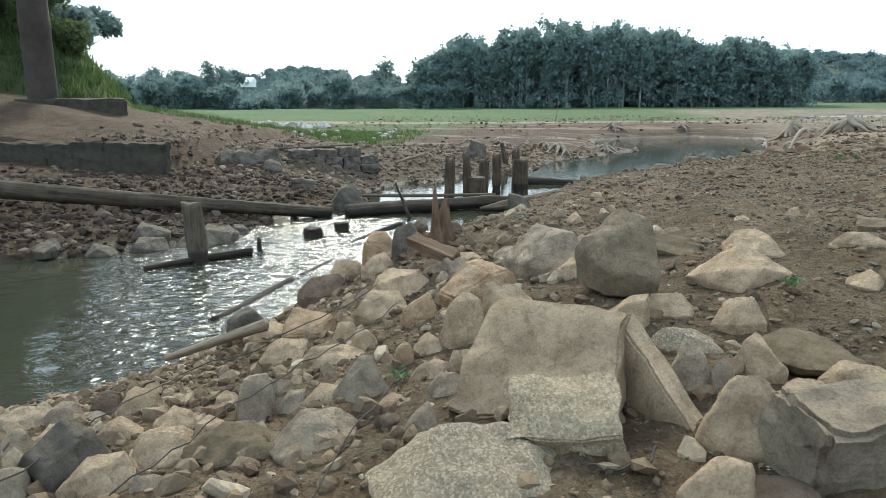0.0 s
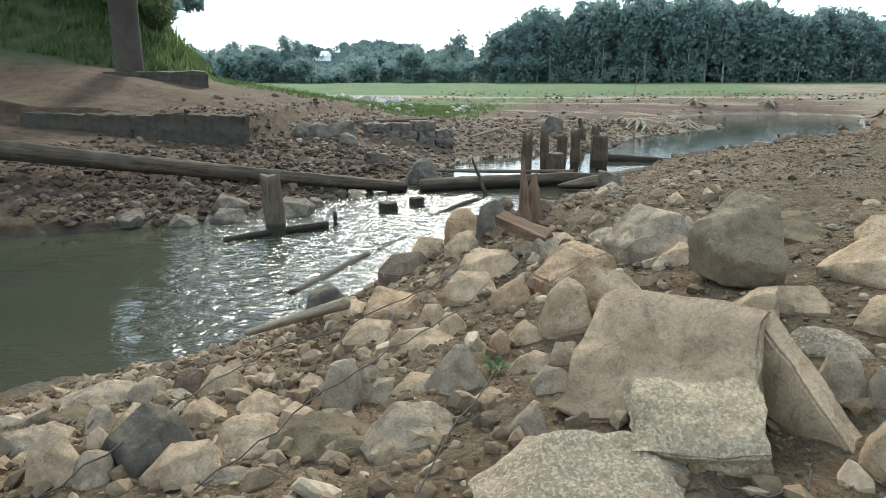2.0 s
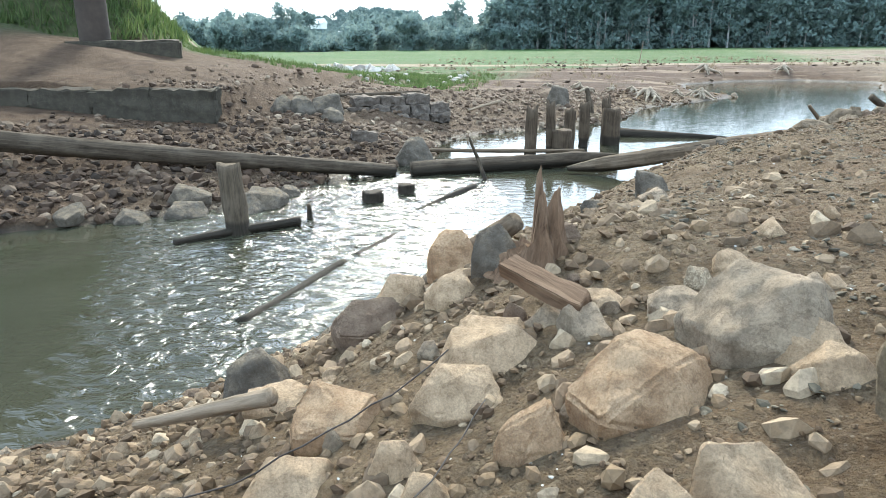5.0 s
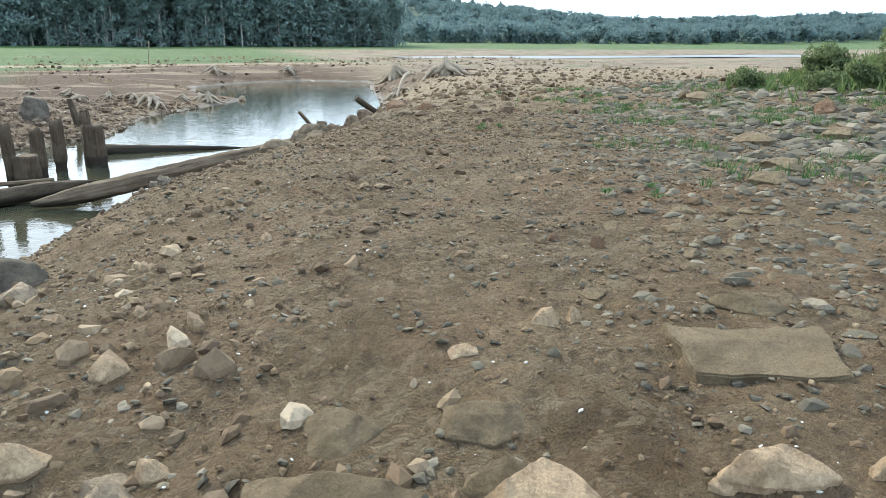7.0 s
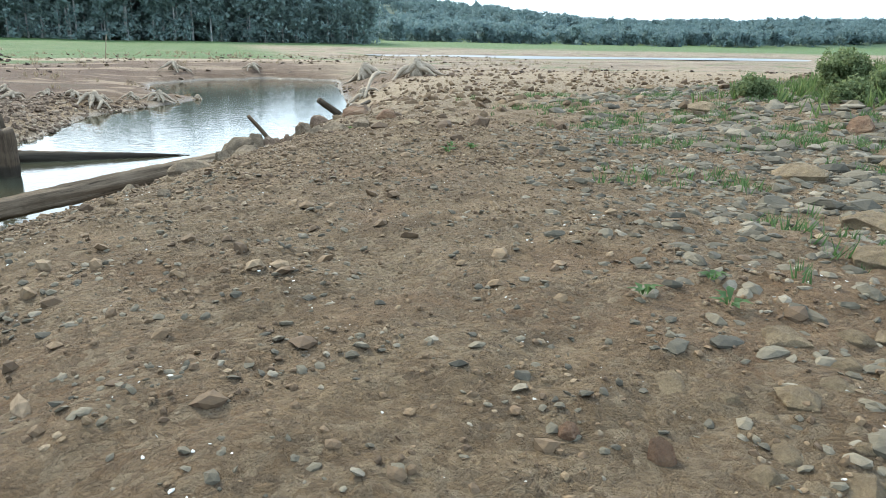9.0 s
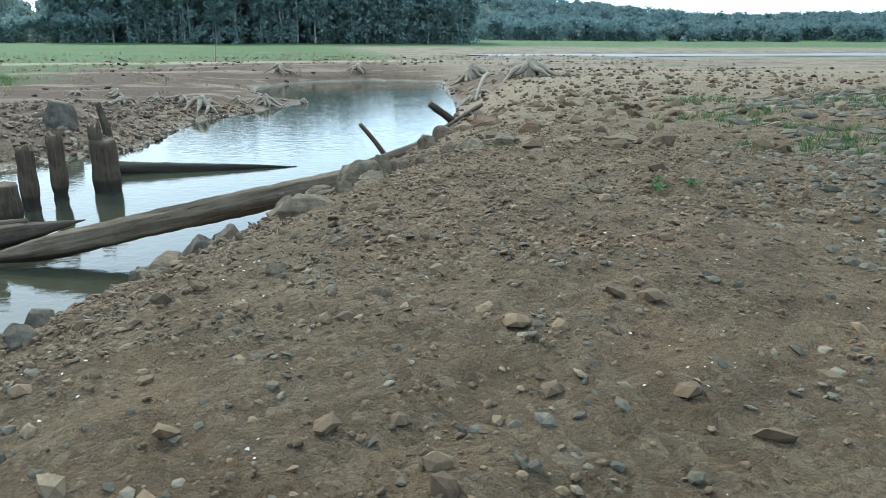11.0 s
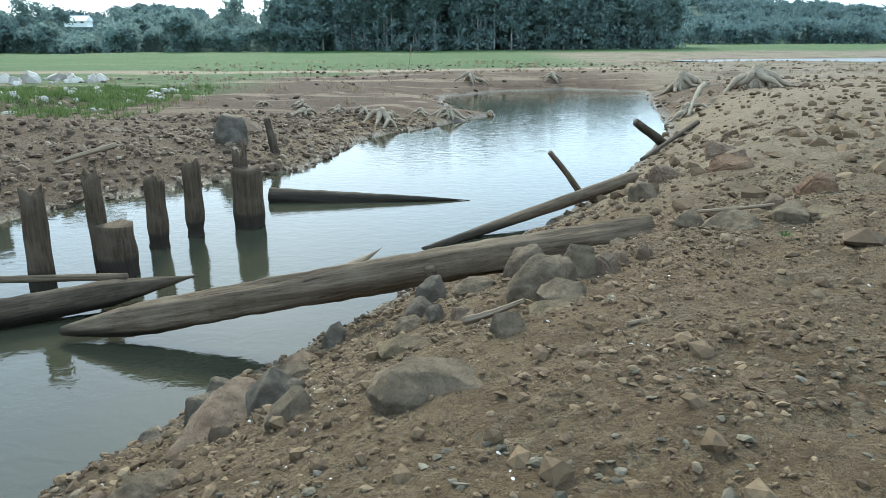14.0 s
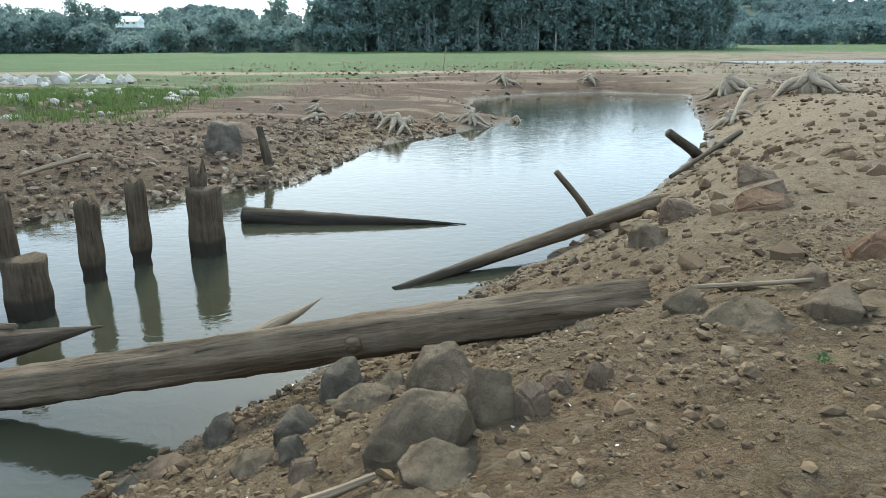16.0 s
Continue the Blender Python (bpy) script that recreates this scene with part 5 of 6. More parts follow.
boulder(-2.95, 23.6, 1.0, 0.8, 0.95, 20, "dark", 51)
boulder(0.95, 36.9, 0.95, 0.8, 0.95, 10, "dark", 52)
boulder(0.75, 39.2, 1.4, 0.9, 0.6, -20, "brown", 53)
for x, y, w in ((-6.3, 16.9, 0.8), (-5.4, 17.5, 0.9), (-7.2, 16.3, 0.7), (-4.9, 19.2, 0.6), (-5.0, 18.0, 1.0), (-6.6, 17.6, 0.8), (-8.2, 15.9, 0.6), (-4.2, 20.6, 0.5), (-7.6, 27.2, 0.9), (-7.0, 28.0, 1.0), (-8.2, 27.0, 0.8), (-6.4, 27.0, 0.7)):
    boulder(x, y, w, w * 0.8, w * (0.62 if y > 26 else 0.42), int(w * 400) % 90, "dark", int(w * 50))
block("hewn_stone", (0.8, 0.45, 0.4), pose(0, 0, 0, 0, 6, 20), (-4.75, 24.9, 0.6), RUIN, 33, "squared grey-brown stone in the rubble", "stone")


def stone_field(count, x0, x1, y0, y1, lo, hi, keep, seed, kinds, group, label):
    """Separate stones strewn over a stretch of the plan, sharing a dozen meshes."""
    rng = np.random.RandomState(seed)
    pool = []
    for i in range(14):
        kind = kinds[i % len(kinds)]
        pool.append((angular_mesh(1.0, rng.uniform(0.6, 0.9), rng.uniform(0.3, 0.55), rng, ROCK[kind], 0.13, 0.1), kind))
    made = 0
    while made < count:
        x, y = rng.uniform(x0, x1), rng.uniform(y0, y1)
        if not keep(x, y, rng):
            continue
        me, kind = pool[rng.randint(14)]
        s = lo + (hi - lo) * rng.beta(1.3, 3.2)
        ob = new("rock", me)
        ob.matrix_basis = pose(x, y, max(ground_z(x, y), -0.03) - 0.02 * s, rng.uniform(-14, 14), rng.uniform(-14, 14), rng.uniform(0, 360)) @ Matrix.Scale(s, 4)
        tagged(ob, label, "rock", group)
        made += 1


def bank_gap(x, y):
    return float(to_line(np.array([x]), np.array([y]), RIGHT)[0])


def on_land(x, y):
    return not bool(inside(np.array([x]), np.array([y]), RIGHT + LEFT[::-1])[0])


stone_field(60, -3.5, 3.4, 3.2, 10.5, 0.14, 0.30, lambda x, y, r: on_land(x, y) and bank_gap(x, y) < 8 and math.hypot(x - 2.2, y - 2.0) > 1.3 and r.rand() < (1.0 if x < 1.2 + 0.1 * y else 0.06),
            71, ("tan", "tan", "grey", "tan", "brown"), "loose stones on the rocky bank", "loose tan stone in the heap of rubble")
stone_field(30, 1.0, 9.5, 11.0, 26.5, 0.12, 0.34, lambda x, y, r: on_land(x, y) and bank_gap(x, y) < 2.6 and bank_gap(x, y) > 0.05 and r.rand() < math.exp(-bank_gap(x, y) / 1.1),
            72, ("earthy", "earthy", "brown", "grey", "dark"), "loose stones along the waterline", "loose grey-brown stone on the bank slope")


# ---------------------------------------------------------------- gravel, rubble, shells
def scatter_on(count, x0, x1, y0, y1, seed, weight):
    rng = np.random.RandomState(seed)
    x, y = rng.uniform(x0, x1, count), rng.uniform(y0, y1, count)
    z = surface(x, y)
    ok = (z > -0.01) & (rng.rand(count) < weight(x, y))
    return x[ok], y[ok], z[ok], rng


small = [rock_verts(1, np.random.RandomState(200 + i), 7, 16.0, 0.06) for i in range(8)]


def angular_shape(seed, flat):
    """A broken stone about 2 across as plain arrays, for strewing."""
    me = angular_mesh(2.0, 1.6, flat, np.random.RandomState(seed), SHADED_RUBBLE, 0.9, 0.0)
    v = np.array([tuple(p.co) for p in me.vertices])
    f = np.array([tuple(p.vertices) for p in me.polygons])
    bpy.data.meshes.remove(me)
    v[:, 2] -= 0.35 * flat
    v[:, 2] /= np.abs(v[:, 2]).max()
    return v, f


medium = [angular_shape(300 + i, 1.2) for i in range(10)]


def gravel(name, count, x0, x1, y0, y1, lo, hi, seed, weight, mat, label, shapes, flat=(0.5, 0.9), skew=2.6, tilt=0.3):
    x, y, z, rng = scatter_on(count, x0, x1, y0, y1, seed, weight)
    s = lo + (hi - lo) * rng.rand(len(x)) ** skew
    size = np.stack([s, s * rng.uniform(0.6, 1, len(x)), s * rng.uniform(*flat, len(x))], 1) / 2
    me = strew(name, shapes, np.stack([x, y, z + size[:, 2] * 0.3], 1), size, turns(rng, len(x), tilt), mat)
    return tagged(new(name, me), label, "gravel", kind="stuff")


def from_path(x, y):
    """Distance to the line walked, on the plan."""
    return to_line(x, y, [(1.9, 1.0), (1.4, 2.2), (1.6, 4.0), (3.0, 5.2), (4.1, 6.8), (4.5, 10.0), (5.2, 13.5), (6.7, 16.0)])


patch = lambda x, y: np.clip(0.5 + 0.6 * wave(x, y, 1.7, 31), 0.12, 1) * np.clip(1.25 - from_path(x, y) / 8, 0.12, 1)
gravel("gravel", 95000, -3.5, 12, 2.0, 24, 0.009, 0.05, 81, patch, GRAVEL, "brown and grey gravel strewn over the dry earth", small, (0.4, 0.8), 2.8)
gravel("gravel_terrace", 24000, 3.5, 12, 13.5, 23, 0.02, 0.075, 94, lambda x, y: np.clip(0.45 + 0.6 * wave(x, y, 2.1, 35), 0.05, 0.9), GRAVEL, "crumbs of broken stone covering the terrace", small, (0.35, 0.7), 2.6)
gravel("gravel_coarse", 3600, -3.5, 13, 2.0, 27, 0.05, 0.15, 89, patch, GRAVEL, "flat brown stones scattered on the dry earth", small, (0.3, 0.6), 2.4)
gravel("gravel_bank", 17000, 0.5, 10.5, 10.5, 27, 0.02, 0.16, 82, lambda x, y: np.exp(-to_line(x, y, RIGHT) / 2.0), GRAVEL, "coarse broken stone along the bank slope", small, (0.4, 0.8), 2.2)
gravel("rubble", 7500, -3.5, 4.2, 2.4, 11, 0.025, 0.15, 83, lambda x, y: np.clip(1.0 - 0.24 * (x + 1), 0.06, 1), GRAVEL, "coarse rubble between the boulders", small, (0.5, 0.9), 2.4)
gravel("loose_stones", 1500, -3.2, 4.4, 3.0, 10.5, 0.05, 0.22, 78, lambda x, y: np.clip(1.15 - 0.30 * (x - 0.05 * y), 0.0, 1), LOOSE, "loose tan stones filling the gaps between boulders", medium, (0.5, 0.9), 2.0)
gravel("chips", 16000, 2.0, 12, 4.5, 17, 0.02, 0.085, 79, lambda x, y: np.clip(0.35 + 0.75 * wave(x, y, 1.3, 37), 0.04, 1) * np.clip(1.3 - from_path(x, y) / 6, 0.1, 1), FIELD, "flat broken stone chips pressed into the dry earth", small, (0.25, 0.5), 2.4)
gravel("stone_field", 5200, 7.0, 22, 7.0, 24, 0.08, 0.46, 73, lambda x, y: np.clip((x - 8.0 - 0.5 * (y - 9.0)) / 3, 0, 1), FIELD, "flat grey-tan stones of the weedy stone field", medium, (0.22, 0.42), 1.8, 0.12)
gravel("stone_field_edge", 6500, 5.2, 13, 6.5, 18, 0.04, 0.18, 75, lambda x, y: np.clip((x - 5.7 - 0.5 * (y - 8.5)) / 2, 0, 1), FIELD, "small flat stones at the edge of the stone field", medium, (0.25, 0.45), 1.9, 0.12)
gravel("stones_sandy", 420, 9, 16, 21, 37, 0.06, 0.4, 74, lambda x, y: 1.0 + 0 * x, GRAVEL, "loose stones on the sandy bank", medium, (0.4, 0.7), 2.4)
# The near bank takes the shade-darkened rubble, the spit beyond the lighter tan copy.
gravel("rubble_west", 9000, -14, 3, 15, 27, 0.06, 0.38, 84, lambda x, y: np.clip(1.2 - to_line(x, y, LEFT) / 9, 0, 1) * (to_line(x, y, LEFT) < to_line(x, y, RIGHT)), SHADED_RUBBLE,
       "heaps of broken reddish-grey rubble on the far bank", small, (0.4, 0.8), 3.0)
gravel("rubble_spit", 16000, -14, 8, 25, 46, 0.05, 0.32, 76, lambda x, y: np.clip(1.2 - to_line(x, y, LEFT) / 9, 0, 1) * (to_line(x, y, LEFT) < to_line(x, y, RIGHT)), RUBBLE_TAN, "tan and pinkish broken stone on the far bank", small, (0.4, 0.8), 3.0)
gravel("stones_far", 5000, 9, 45, 16, 60, 0.08, 0.4, 85, lambda x, y: np.clip(0.9 - np.abs(x - 18) / 30, 0.1, 1), GRAVEL, "pale loose stones on the sandy bank", small, (0.4, 0.8), 3.0)
gravel("shell_chips", 11000, -1, 12, 3, 26, 0.01, 0.028, 86, lambda x, y: np.clip(wave(x, y, 1.4, 33), 0.03, 1), SHELL, "scattered white shell chips on the earth", small, (0.2, 0.4), 1.6)
gravel("debris_flat", 5200, -16, 62, 44, 100, 0.08, 0.55, 90, lambda x, y: np.clip(0.15 + 0.9 * wave(x, y * 3.0, 16, 38), 0, 1), SHADED_RUBBLE, "stones and clods strewn over the dry mud flat", small, (0.3, 0.6), 3.0)
gravel("pale_rocks", 260, -30, -14, 62, 82, 0.4, 1.6, 87, lambda x, y: (np.hypot((x + 21) / 8, (y - 71) / 5) < 1) * 1.0, WHITEROCK, "heap of pale rocks on the grassy flat", medium, (0.5, 0.9), 1.5)
gravel("pale_rocks_bank", 260, -16, -6, 42, 62, 0.15, 0.7, 88, lambda x, y: np.clip(0.6 + wave(x, y, 6, 12), 0, 1), WHITEROCK, "pale stones at the edge of the grass", small, (0.5, 0.9), 2.0)


# ---------------------------------------------------------------- foliage
def tuft(rng, blades, spread=1.0):
    """A clump of leaves: small bent triangles set at random angles."""
    v, f = [], []
    for i in range(blades):
        c = rng.normal(0, 0.38, 3) * spread
        a, b = rng.normal(size=3), rng.normal(size=3)
        a, b = a / np.linalg.norm(a), b / np.linalg.norm(b)
        v += [c - 0.4 * a, c + 0.4 * a, c + 0.55 * b]
        f.append((3 * i, 3 * i + 1, 3 * i + 2))
    return np.array(v), np.array(f)


def blade_clump(rng, blades, wide=0.06):
    """A clump of upright grass blades about 1 high."""
    v, f = [], []
    for i in range(blades):
        c = np.append(rng.normal(0, 0.25, 2), 0)
        a = rng.uniform(0, 6.28)
        side = np.array([math.cos(a), math.sin(a), 0]) * wide
        lean = np.append(rng.normal(0, 0.28, 2), rng.uniform(0.6, 1.0))
        v += [c - side, c + side, c + lean]
        f.append((3 * i, 3 * i + 1, 3 * i + 2))
    return np.array(v), np.array(f)


TUFTS = [tuft(np.random.RandomState(400 + i), 9) for i in range(6)]
CLUMPS = [blade_clump(np.random.RandomState(500 + i), 9) for i in range(6)]


def crown_points(rng, n, c, rx, rz, lobes=7):
    """Places of leaf clumps: several lobes on the shell of a crown."""
    lc = rng.normal(size=(lobes, 3))
    lc /= np.linalg.norm(lc, axis=1)[:, None]
    lc *= np.array([rx * 0.62, rx * 0.62, rz * 0.6])
    lc[:, 2] += rz * 0.1
    k = rng.randint(0, lobes, n)
    d = rng.normal(size=(n, 3))
    d /= np.linalg.norm(d, axis=1)[:, None]
    r = rng.uniform(0.55, 1.05, n)[:, None]
    return np.asarray(c) + lc[k] + d * r * np.array([rx * 0.5, rx * 0.5, rz * 0.42])


def woods(name, spots, per, tuft_size, mat, seed, label, trunks=True):
    """A far wood: for each spot (x, y, foot, height, crown radius) a trunk and a crown of clumps."""
    rng = np.random.RandomState(seed)
    pts, size, tv, tf = [], [], [], []
    for x, y, z, h, r in spots:
        deep = rng.uniform(0.36, 0.47) * h
        pts.append(crown_points(rng, per, (x, y, z + h - deep), r, deep))
        size.append(np.full(per, tuft_size * rng.uniform(0.8, 1.25)))
        low = per // 7
        d = rng.normal(size=(low, 3)) * np.array([r * 0.5, r * 0.5, 0])
        d[:, 2] = rng.uniform(0.0, 0.34, low) * h
        pts.append(np.array((x, y, z)) + d)
        size.append(np.full(low, tuft_size))
        if trunks:
            b, w = len(tv), 0.013 * h
            lean = rng.normal(0, 0.3, 2)
            for k in range(5):
                a = 6.2832 * k / 5
                tv.append((x + w * math.cos(a), y + w * math.sin(a), z - 0.3))
            for k in range(5):
                a = 6.2832 * k / 5
                tv.append((x + lean[0] + 0.5 * w * math.cos(a), y + lean[1] + 0.5 * w * math.sin(a), z + 0.75 * h))
            for k in range(5):
                tf += [(b + k, b + (k + 1) % 5, b + 5 + (k + 1) % 5), (b + k, b + 5 + (k + 1) % 5, b + 5 + k)]
    pts, size = np.concatenate(pts), np.concatenate(size)
    me = strew(name, TUFTS, pts, np.repeat(size[:, None], 3, 1), turns(rng, len(pts), 1.5), mat)
    ob = tagged(new(name, me), label, "woods", kind="stuff")
    if trunks:
        part("trunks", big_mesh("trunks", np.array(tv), np.array(tf), BARK, True), ob)["kind"] = "stuff"
    return ob


rng = np.random.RandomState(9)
spots = []
for i in range(430):
    y = 208 + 62 * rng.rand() ** 1.6
    x = rng.uniform(-20, 86) * y / 210
    az = x / y
    top = np.interp(az, [-0.10, -0.06, 0.02, 0.16, 0.24, 0.27, 0.31, 0.40], [13, 19, 24, 25, 23, 18, 19, 17])
    spots.append((x, y, 0.7, top * rng.uniform(0.78, 1.03), rng.uniform(2.6, 4.6)))
woods("forest", spots, 120, 1.4, HAZED_FOREST, 90, "dense dark green wood of tall slender trees beyond the grass")
spots = []
for i in range(190):
    y = 205 + 75 * rng.rand()
    az = rng.uniform(-0.55, -0.05)
    gap = 0.45 if -0.36 < az < -0.285 else 1.0
    spots.append((az * y, y, 0.8, rng.uniform(5, 11.5) * gap * (1.15 if y > 240 else 0.85), rng.uniform(2.5, 5.0)))
for az, h in ((-0.395, 14.5), (-0.38, 13.5), (-0.20, 14.5), (-0.147, 15), (-0.08, 13.5), (-0.44, 12.5), (-0.47, 13)):
    spots.append((az * 225, 225, 0.8, h, 4.2))
woods("treeline", spots, 120, 1.2, HAZED_FOREST, 91, "mixed trees and bushes along the far lake shore")
def on_hill(pairs, lo, hi):
    return [(x, y, float(height(np.array([x]), np.array([y]))[0]) - 1.0, rng.uniform(lo, hi), rng.uniform(4, 8)) for x, y in pairs]


pairs = []
for i in range(1600):
    az, y = rng.uniform(0.28, 2.1), rng.uniform(330, 640)
    pairs.append((az * y * 0.95, y))
woods("wooded_hill", on_hill(pairs, 7, 12), 26, 2.6, HAZED_HILLWOOD, 92, "distant low wooded hills with haze put into the leaf colour", trunks=False)
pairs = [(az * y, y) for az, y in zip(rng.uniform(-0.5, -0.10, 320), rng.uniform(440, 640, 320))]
woods("wooded_ridge", on_hill(pairs, 7, 11), 30, 2.6, HAZED_HILLWOOD, 93, "distant wooded ridge with haze put into the leaf colour", trunks=False)


def tree(x, y, h, r, seed, label, mat=HAZED_FOREST):
    """A broad tree: tapered trunk, limbs, a crown of leaf clumps in lobes."""
    rng = np.random.RandomState(seed)
    z = ground_z(x, y)
    ob = tagged(new("tree"), label, "tree", "trees above the embankment")
    ob.location = (x, y, z - 0.2)
    v, f = tube([(0.1 * math.sin(i), 0.1 * math.cos(2 * i), h * 0.1 * i) for i in range(8)], [h * 0.022 * (1 - i / 11) for i in range(8)], 10, rng)
    trunk = part("trunk", link_mesh("trunk", v, f, BARK), ob)
    for k in range(6):
        a = 6.2832 * k / 6 + rng.uniform(-0.4, 0.4)
        s = h * rng.uniform(0.35, 0.6)
        pts = [(r * 0.75 * t * math.cos(a), r * 0.75 * t * math.sin(a), s + h * 0.25 * t ** 0.8) for t in np.linspace(0, 1, 6)]
        v, f = tube(pts, [h * 0.011 * (1 - t * 0.75) for t in np.linspace(0, 1, 6)], 7, rng)
        part("limb", link_mesh("limb", v, f, BARK), trunk)
    p = crown_points(rng, 900, (0, 0, h * 0.68), r, h * 0.32, 12)
    me = strew("crown", TUFTS, p, np.full((len(p), 3), 0.55) * rng.uniform(0.7, 1.3, (len(p), 1)), turns(rng, len(p), 1.5), mat)
    part("crown", me, ob)
    return ob


for x, y, h, r, s in ((-50, 66, 10, 4.5, 1), (-47, 70, 9.5, 4.2, 2), (-44.5, 74, 8.5, 4.0, 3), (-44, 80, 7, 3.5, 4), (-55, 62, 11, 5, 5), (-40, 60, 5.5, 3.2, 6), (-38, 66, 4.5, 3.0, 7), (-43, 64, 7, 3.6, 8)):
    tree(x, y, h, r, s, "broad dark green tree above the embankment")


def shrub(x, y, h, r, seed, label, mat=BUSH, n=1100, leaf=0.10):
    rng = np.random.RandomState(seed)
    ob = tagged(new("shrub"), label, "shrub", "shrubs beside the stone field")
    ob.location = (x, y, ground_z(x, y) - 0.04)
    tips = []
    for k in range(9):
        a, lean = rng.uniform(0, 6.28), rng.uniform(0.1, 0.8) * r
        top = h * rng.uniform(0.6, 1.0)
        pts = [(lean * t * math.cos(a), lean * t * math.sin(a), top * t) for t in np.linspace(0, 1, 6)]
        tips.append(pts)
        v, f = tube(pts, [0.018 * (1 - 0.7 * t) for t in np.linspace(0, 1, 6)], 5, rng)
        part("stem", link_mesh("stem", v, f, BARK), ob)
    base = np.array(tips)
    k, s = rng.randint(0, 9, n), rng.uniform(0.25, 1, n) ** 0.7 * 5
    lo = np.clip(s.astype(int), 0, 4)
    p = base[k, lo] * (1 - (s - lo))[:, None] + base[k, lo + 1] * (s - lo)[:, None] + rng.normal(0, 0.16 * r, (n, 3))
    p[:, 2] = np.maximum(p[:, 2], 0.05)
    me = strew("leaves", TUFTS, p, np.full((n, 3), leaf) * rng.uniform(0.6, 1.4, (n, 1)), turns(rng, n, 1.5), mat)
    part("leaves", me, ob)
    return ob


for x, y, h, r, s in ((18.2, 16.2, 0.3, 0.5, 1), (18.9, 15.9, 0.45, 0.6, 2), (19.6, 15.5, 0.7, 0.8, 3), (20.3, 15.0, 1.3, 0.9, 4), (19.6, 17.4, 0.8, 0.7, 5), (21.4, 16.2, 1.5, 1.0, 6), (22.2, 14.6, 1.8, 1.2, 7), (23.4, 15.8, 2.2, 1.3, 8), (18.0, 18.4, 0.4, 0.5, 9)):
    shrub(x, y, h, r, s, "wild green shrub with thin stems by the stone field")
for x, y, h, r, s in ((-22.0, 37.0, 2.2, 1.6, 21), (-24.5, 36.0, 2.6, 1.8, 22), (-20.5, 38.2, 1.6, 1.4, 23), (-27, 37, 3.0, 2.0, 24), (-23, 40, 3.0, 2.0, 25)):
    shrub(x, y, h, r, s, "leafy green shrub on the embankment slope", n=1500, leaf=0.2)


def grass_field(name, count, x0, x1, y0, y1, lo, hi, seed, weight, mat, label):
    x, y, z, rng = scatter_on(count, x0, x1, y0, y1, seed, weight)
    s = rng.uniform(lo, hi, len(x))
    me = strew(name, CLUMPS, np.stack([x, y, z - 0.02], 1), np.repeat(s[:, None], 3, 1), turns(rng, len(x), 0.12), mat)
    return tagged(new(name, me), label, "grass", kind="stuff")


grass_field("grass_embankment", 15000, -60, -15, 33, 80, 0.35, 0.9, 101, lambda x, y: np.clip((height(x, y) - 3.3) / 1.2, 0, 1), GRASS, "tall rough grass covering the embankment")
grass_field("grass_bank", 5000, -20, -4, 36, 62, 0.15, 0.45, 102, lambda x, y: np.clip((y - 34 - 0.5 * (x + 16)) / 9, 0, 1) * np.clip((-3 - x) / 6, 0, 1), GRASS, "thin green grass at the top of the west bank")
grass_field("grass_stones", 15000, 6.5, 21, 8.5, 25, 0.05, 0.19, 103, lambda x, y: np.clip(wave(x, y, 2.5, 41), 0, 1) * np.clip((x - 7.4 - 0.42 * (y - 9.5)) / 3, 0, 1), WEED, "small green weeds between the stones")
grass_field("grass_shrubs", 2200, 16.4, 26, 13.0, 19.5, 0.12, 0.5, 105, lambda x, y: np.clip((x - 17.2) / 4, 0.04, 1), GRASS, "tall wild grass round the shrubs")
grass_field("dry_stalks", 4200, -16, 60, 50, 112, 0.15, 0.5, 104, lambda x, y: np.clip(wave(x, y, 9, 43), 0, 1), DRYSTALK, "dry dead stalks on the mud flat")


def weed(x, y, s, seed):
    """A small rosette of leaves."""
    rng = np.random.RandomState(seed)
    ob = tagged(new("weed"), "small green weed growing between the stones", "plant", "weeds by the path")
    ob.location = (x, y, ground_z(x, y) + 0.02)
    for k in range(11):
        a, r = 6.2832 * k / 11 + rng.uniform(-0.3, 0.3), s * rng.uniform(0.5, 1)
        d, q = Vector((math.cos(a), math.sin(a), 0)), Vector((-math.sin(a), math.cos(a), 0)) * s * 0.16
        up = Vector((0, 0, s * rng.uniform(0.25, 0.7)))
        vs = [d * 0.02, d * r * 0.5 + q + up * 0.8, d * r + up * 0.7, d * r * 0.5 - q + up * 0.8, d * r * 0.5 + up * 0.7]
        part("leaf", link_mesh("leaf", vs, [(0, 4, 1), (1, 4, 2), (2, 4, 3), (3, 4, 0)], WEED), ob)


for i, (x, y, s) in enumerate(((1.34, 5.1, 0.14), (1.72, 5.75, 0.12), (3.9, 5.6, 0.12), (7.1, 9.6, 0.13), (6.8, 9.9, 0.11), (7.3, 9.9, 0.1), (8.6, 15.4, 0.15), (8.9, 15.3, 0.14), (8.75, 15.6, 0.12), (1.1, 7.6, 0.07), (8.7, 19.2, 0.08))):
    weed(x, y, s, 600 + i)


# ---------------------------------------------------------------- wires, houses
def wire(points, r, label):
    rng = np.random.RandomState(3)
    pts = []
    for (ax, ay, al), (bx, by, bl) in zip(points[:-1], points[1:]):
        for i in range(8):
            s = i / 8
            x, y = ax + (bx - ax) * s, ay + (by - ay) * s
            pts.append((x, y, ground_z(x, y) + al + (bl - al) * s + 0.012 * math.sin(9 * s + ax)))
    v, f = tube(pts, [r] * len(pts), 6, rng, 0, 0)
    return tagged(new("wire", link_mesh("wire", v, f, WIRE)), label, "wire")


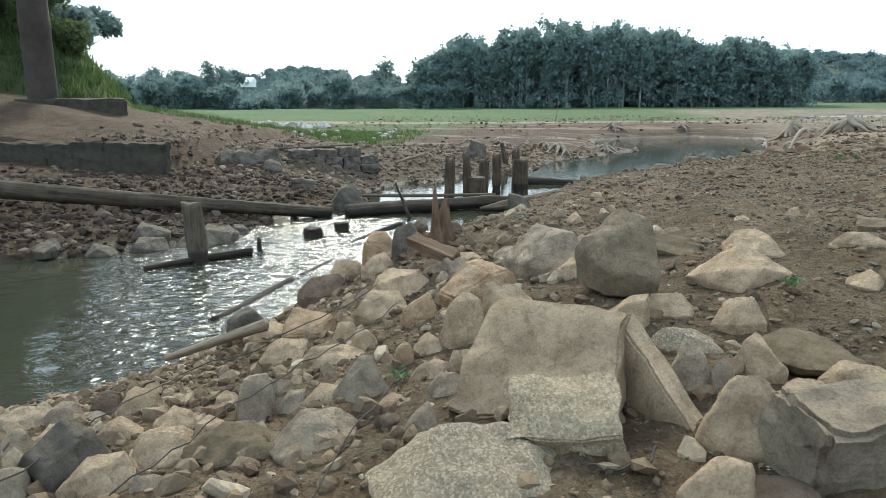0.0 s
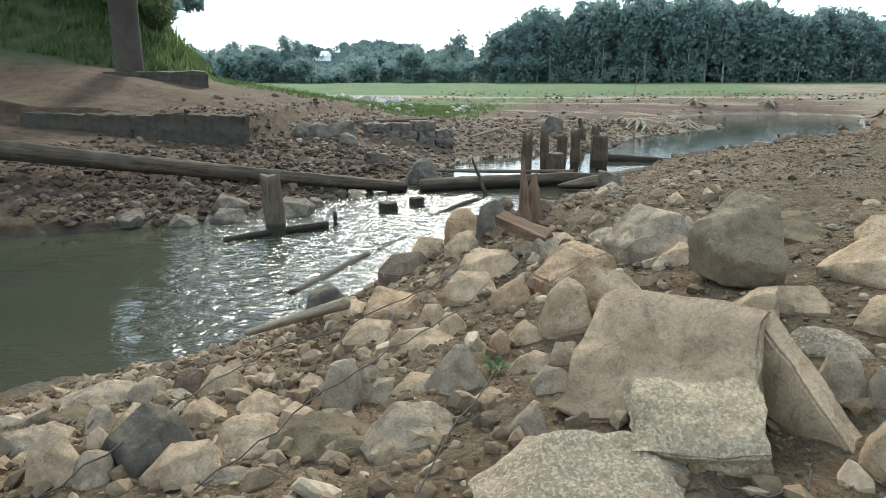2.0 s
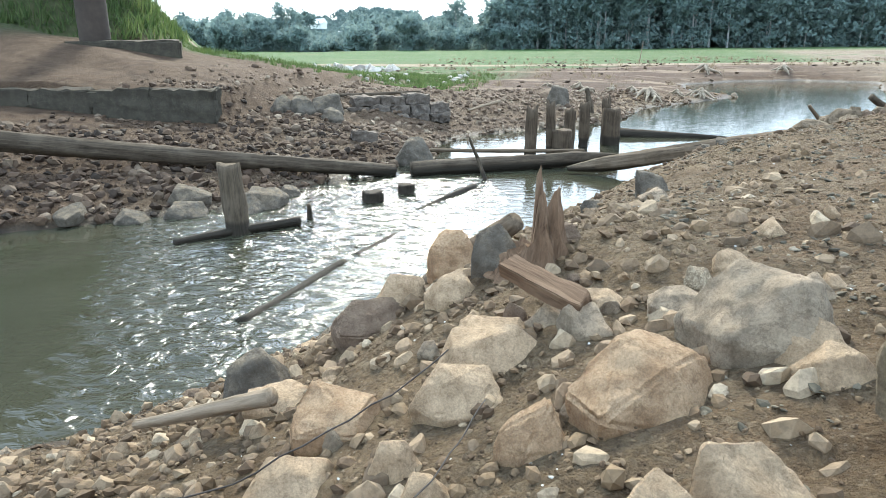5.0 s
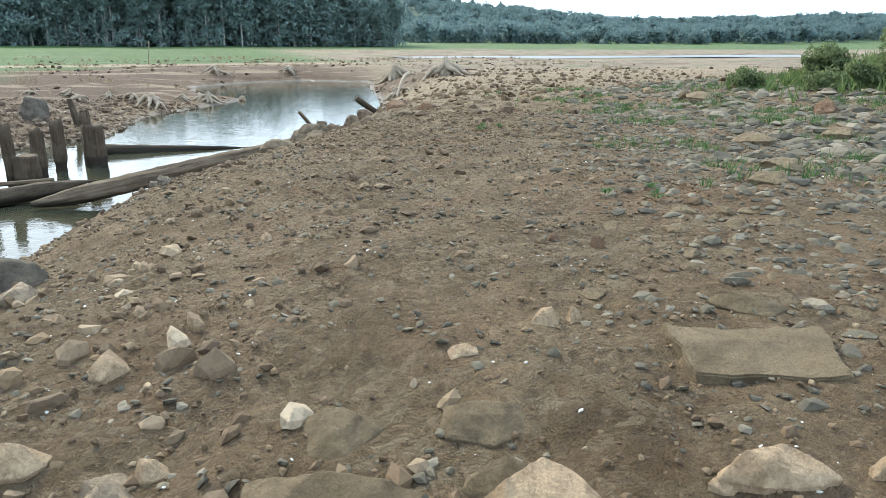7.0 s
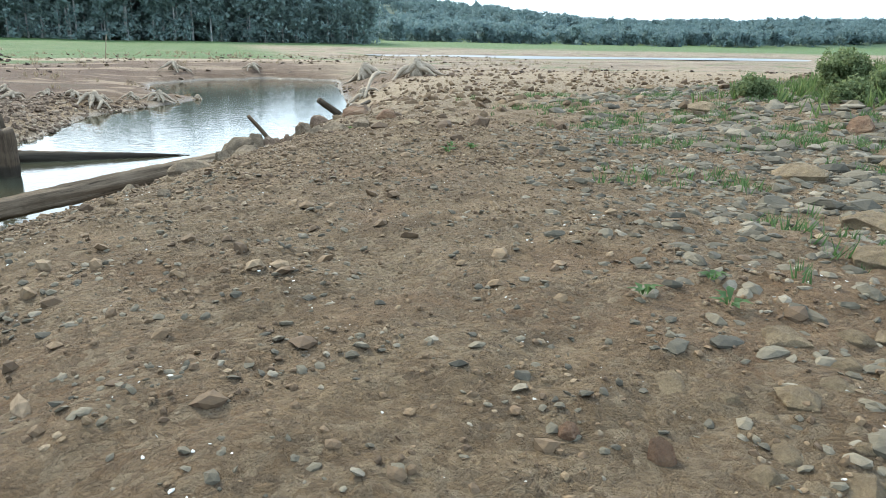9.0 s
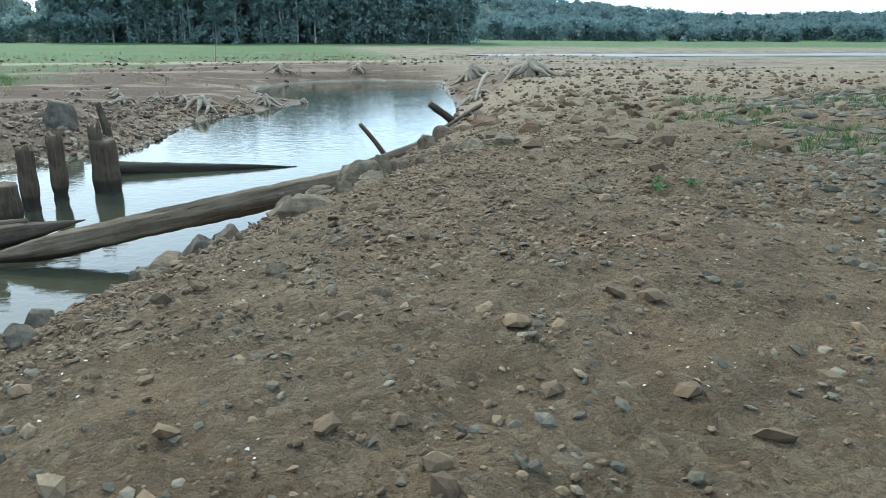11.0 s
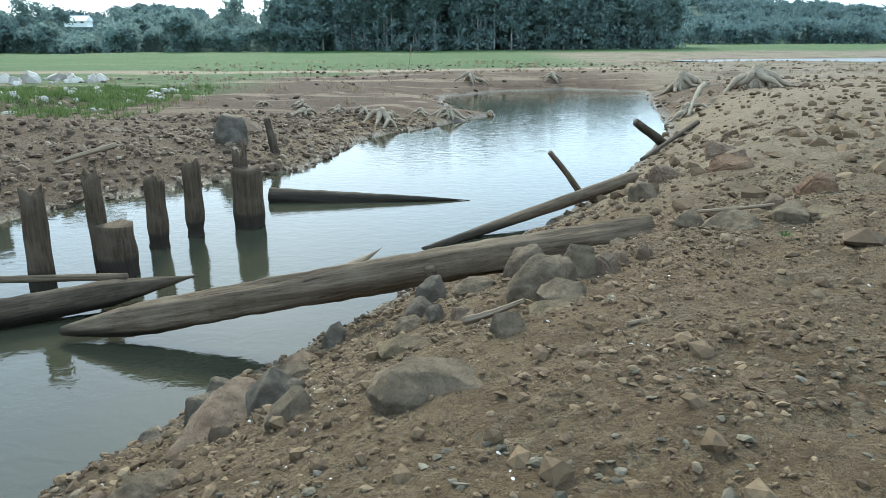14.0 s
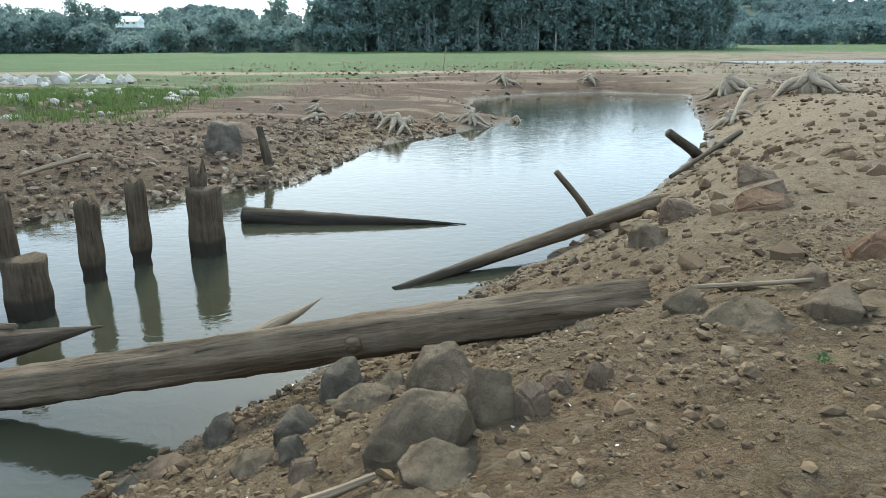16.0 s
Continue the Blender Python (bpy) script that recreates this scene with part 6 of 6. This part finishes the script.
wire([(-0.5, 3.6, 0.1), (-0.3, 4.6, 0.2), (-0.6, 6.2, 0.16), (0.25, 6.5, 0.22), (0.9, 7.4, 0.2)], 0.0045, "thin dark wire lying over the boulders")
wire([(0.25, 3.6, 0.12), (0.5, 4.7, 0.2), (0.95, 6.1, 0.18), (1.1, 6.9, 0.1)], 0.004, "thin dark wire lying over the boulders")
wire([(1.1, 3.3, 0.05), (1.25, 4.2, 0.1), (1.42, 5.0, 0.12)], 0.004, "thin dark wire lying over the boulders")
wire([(2.3, 3.76, 0.02), (2.42, 3.66, 0.03), (2.6, 3.68, 0.03), (2.66, 3.85, 0.05)], 0.005, "short bent wire sticking from concrete")


def house(x, y, z, w, d, h, roof, panes, label):
    ob = tagged(new("house"), label, "house")
    ob.location = (x, y, z)
    bm = bmesh.new()
    bmesh.ops.create_cube(bm, size=1, matrix=Matrix.Translation((0, 0, h / 2 - 0.5)) @ Matrix.Diagonal((w, d, h + 1, 1)))
    me = bpy.data.meshes.new("wall")
    bm.to_mesh(me)
    bm.free()
    me.materials.append(WHITEWALL)
    part("wall", me, ob)
    o = 0.5
    v = [(-w / 2 - o, -d / 2 - o, h), (w / 2 + o, -d / 2 - o, h), (w / 2 + o, d / 2 + o, h), (-w / 2 - o, d / 2 + o, h), (-w / 2 - o, 0, h + roof), (w / 2 + o, 0, h + roof)]
    part("roof", link_mesh("roof", v, [(0, 1, 5, 4), (2, 3, 4, 5), (0, 4, 3), (1, 2, 5), (3, 2, 1, 0)], ROOFSHEET, False), ob)
    for i in range(panes):
        px = -w / 2 + w * (i + 0.5) / panes
        part("window", link_mesh("window", [(px - 0.6, -d / 2 - 0.03, h * 0.35), (px + 0.6, -d / 2 - 0.03, h * 0.35), (px + 0.6, -d / 2 - 0.03, h * 0.75), (px - 0.6, -d / 2 - 0.03, h * 0.75)], [(0, 1, 2, 3)], GLASS, False), ob)


house(-121, 345, 10.5, 11, 8, 1.4, 2.2, 4, "white house with pale sheet roof among trees")
house(-107, 350, 3.5, 7, 6, 3.6, 1.2, 3, "small white house among far trees")
house(-101, 352, 2.5, 5, 5, 2.6, 1.0, 2, "small white house among far trees")
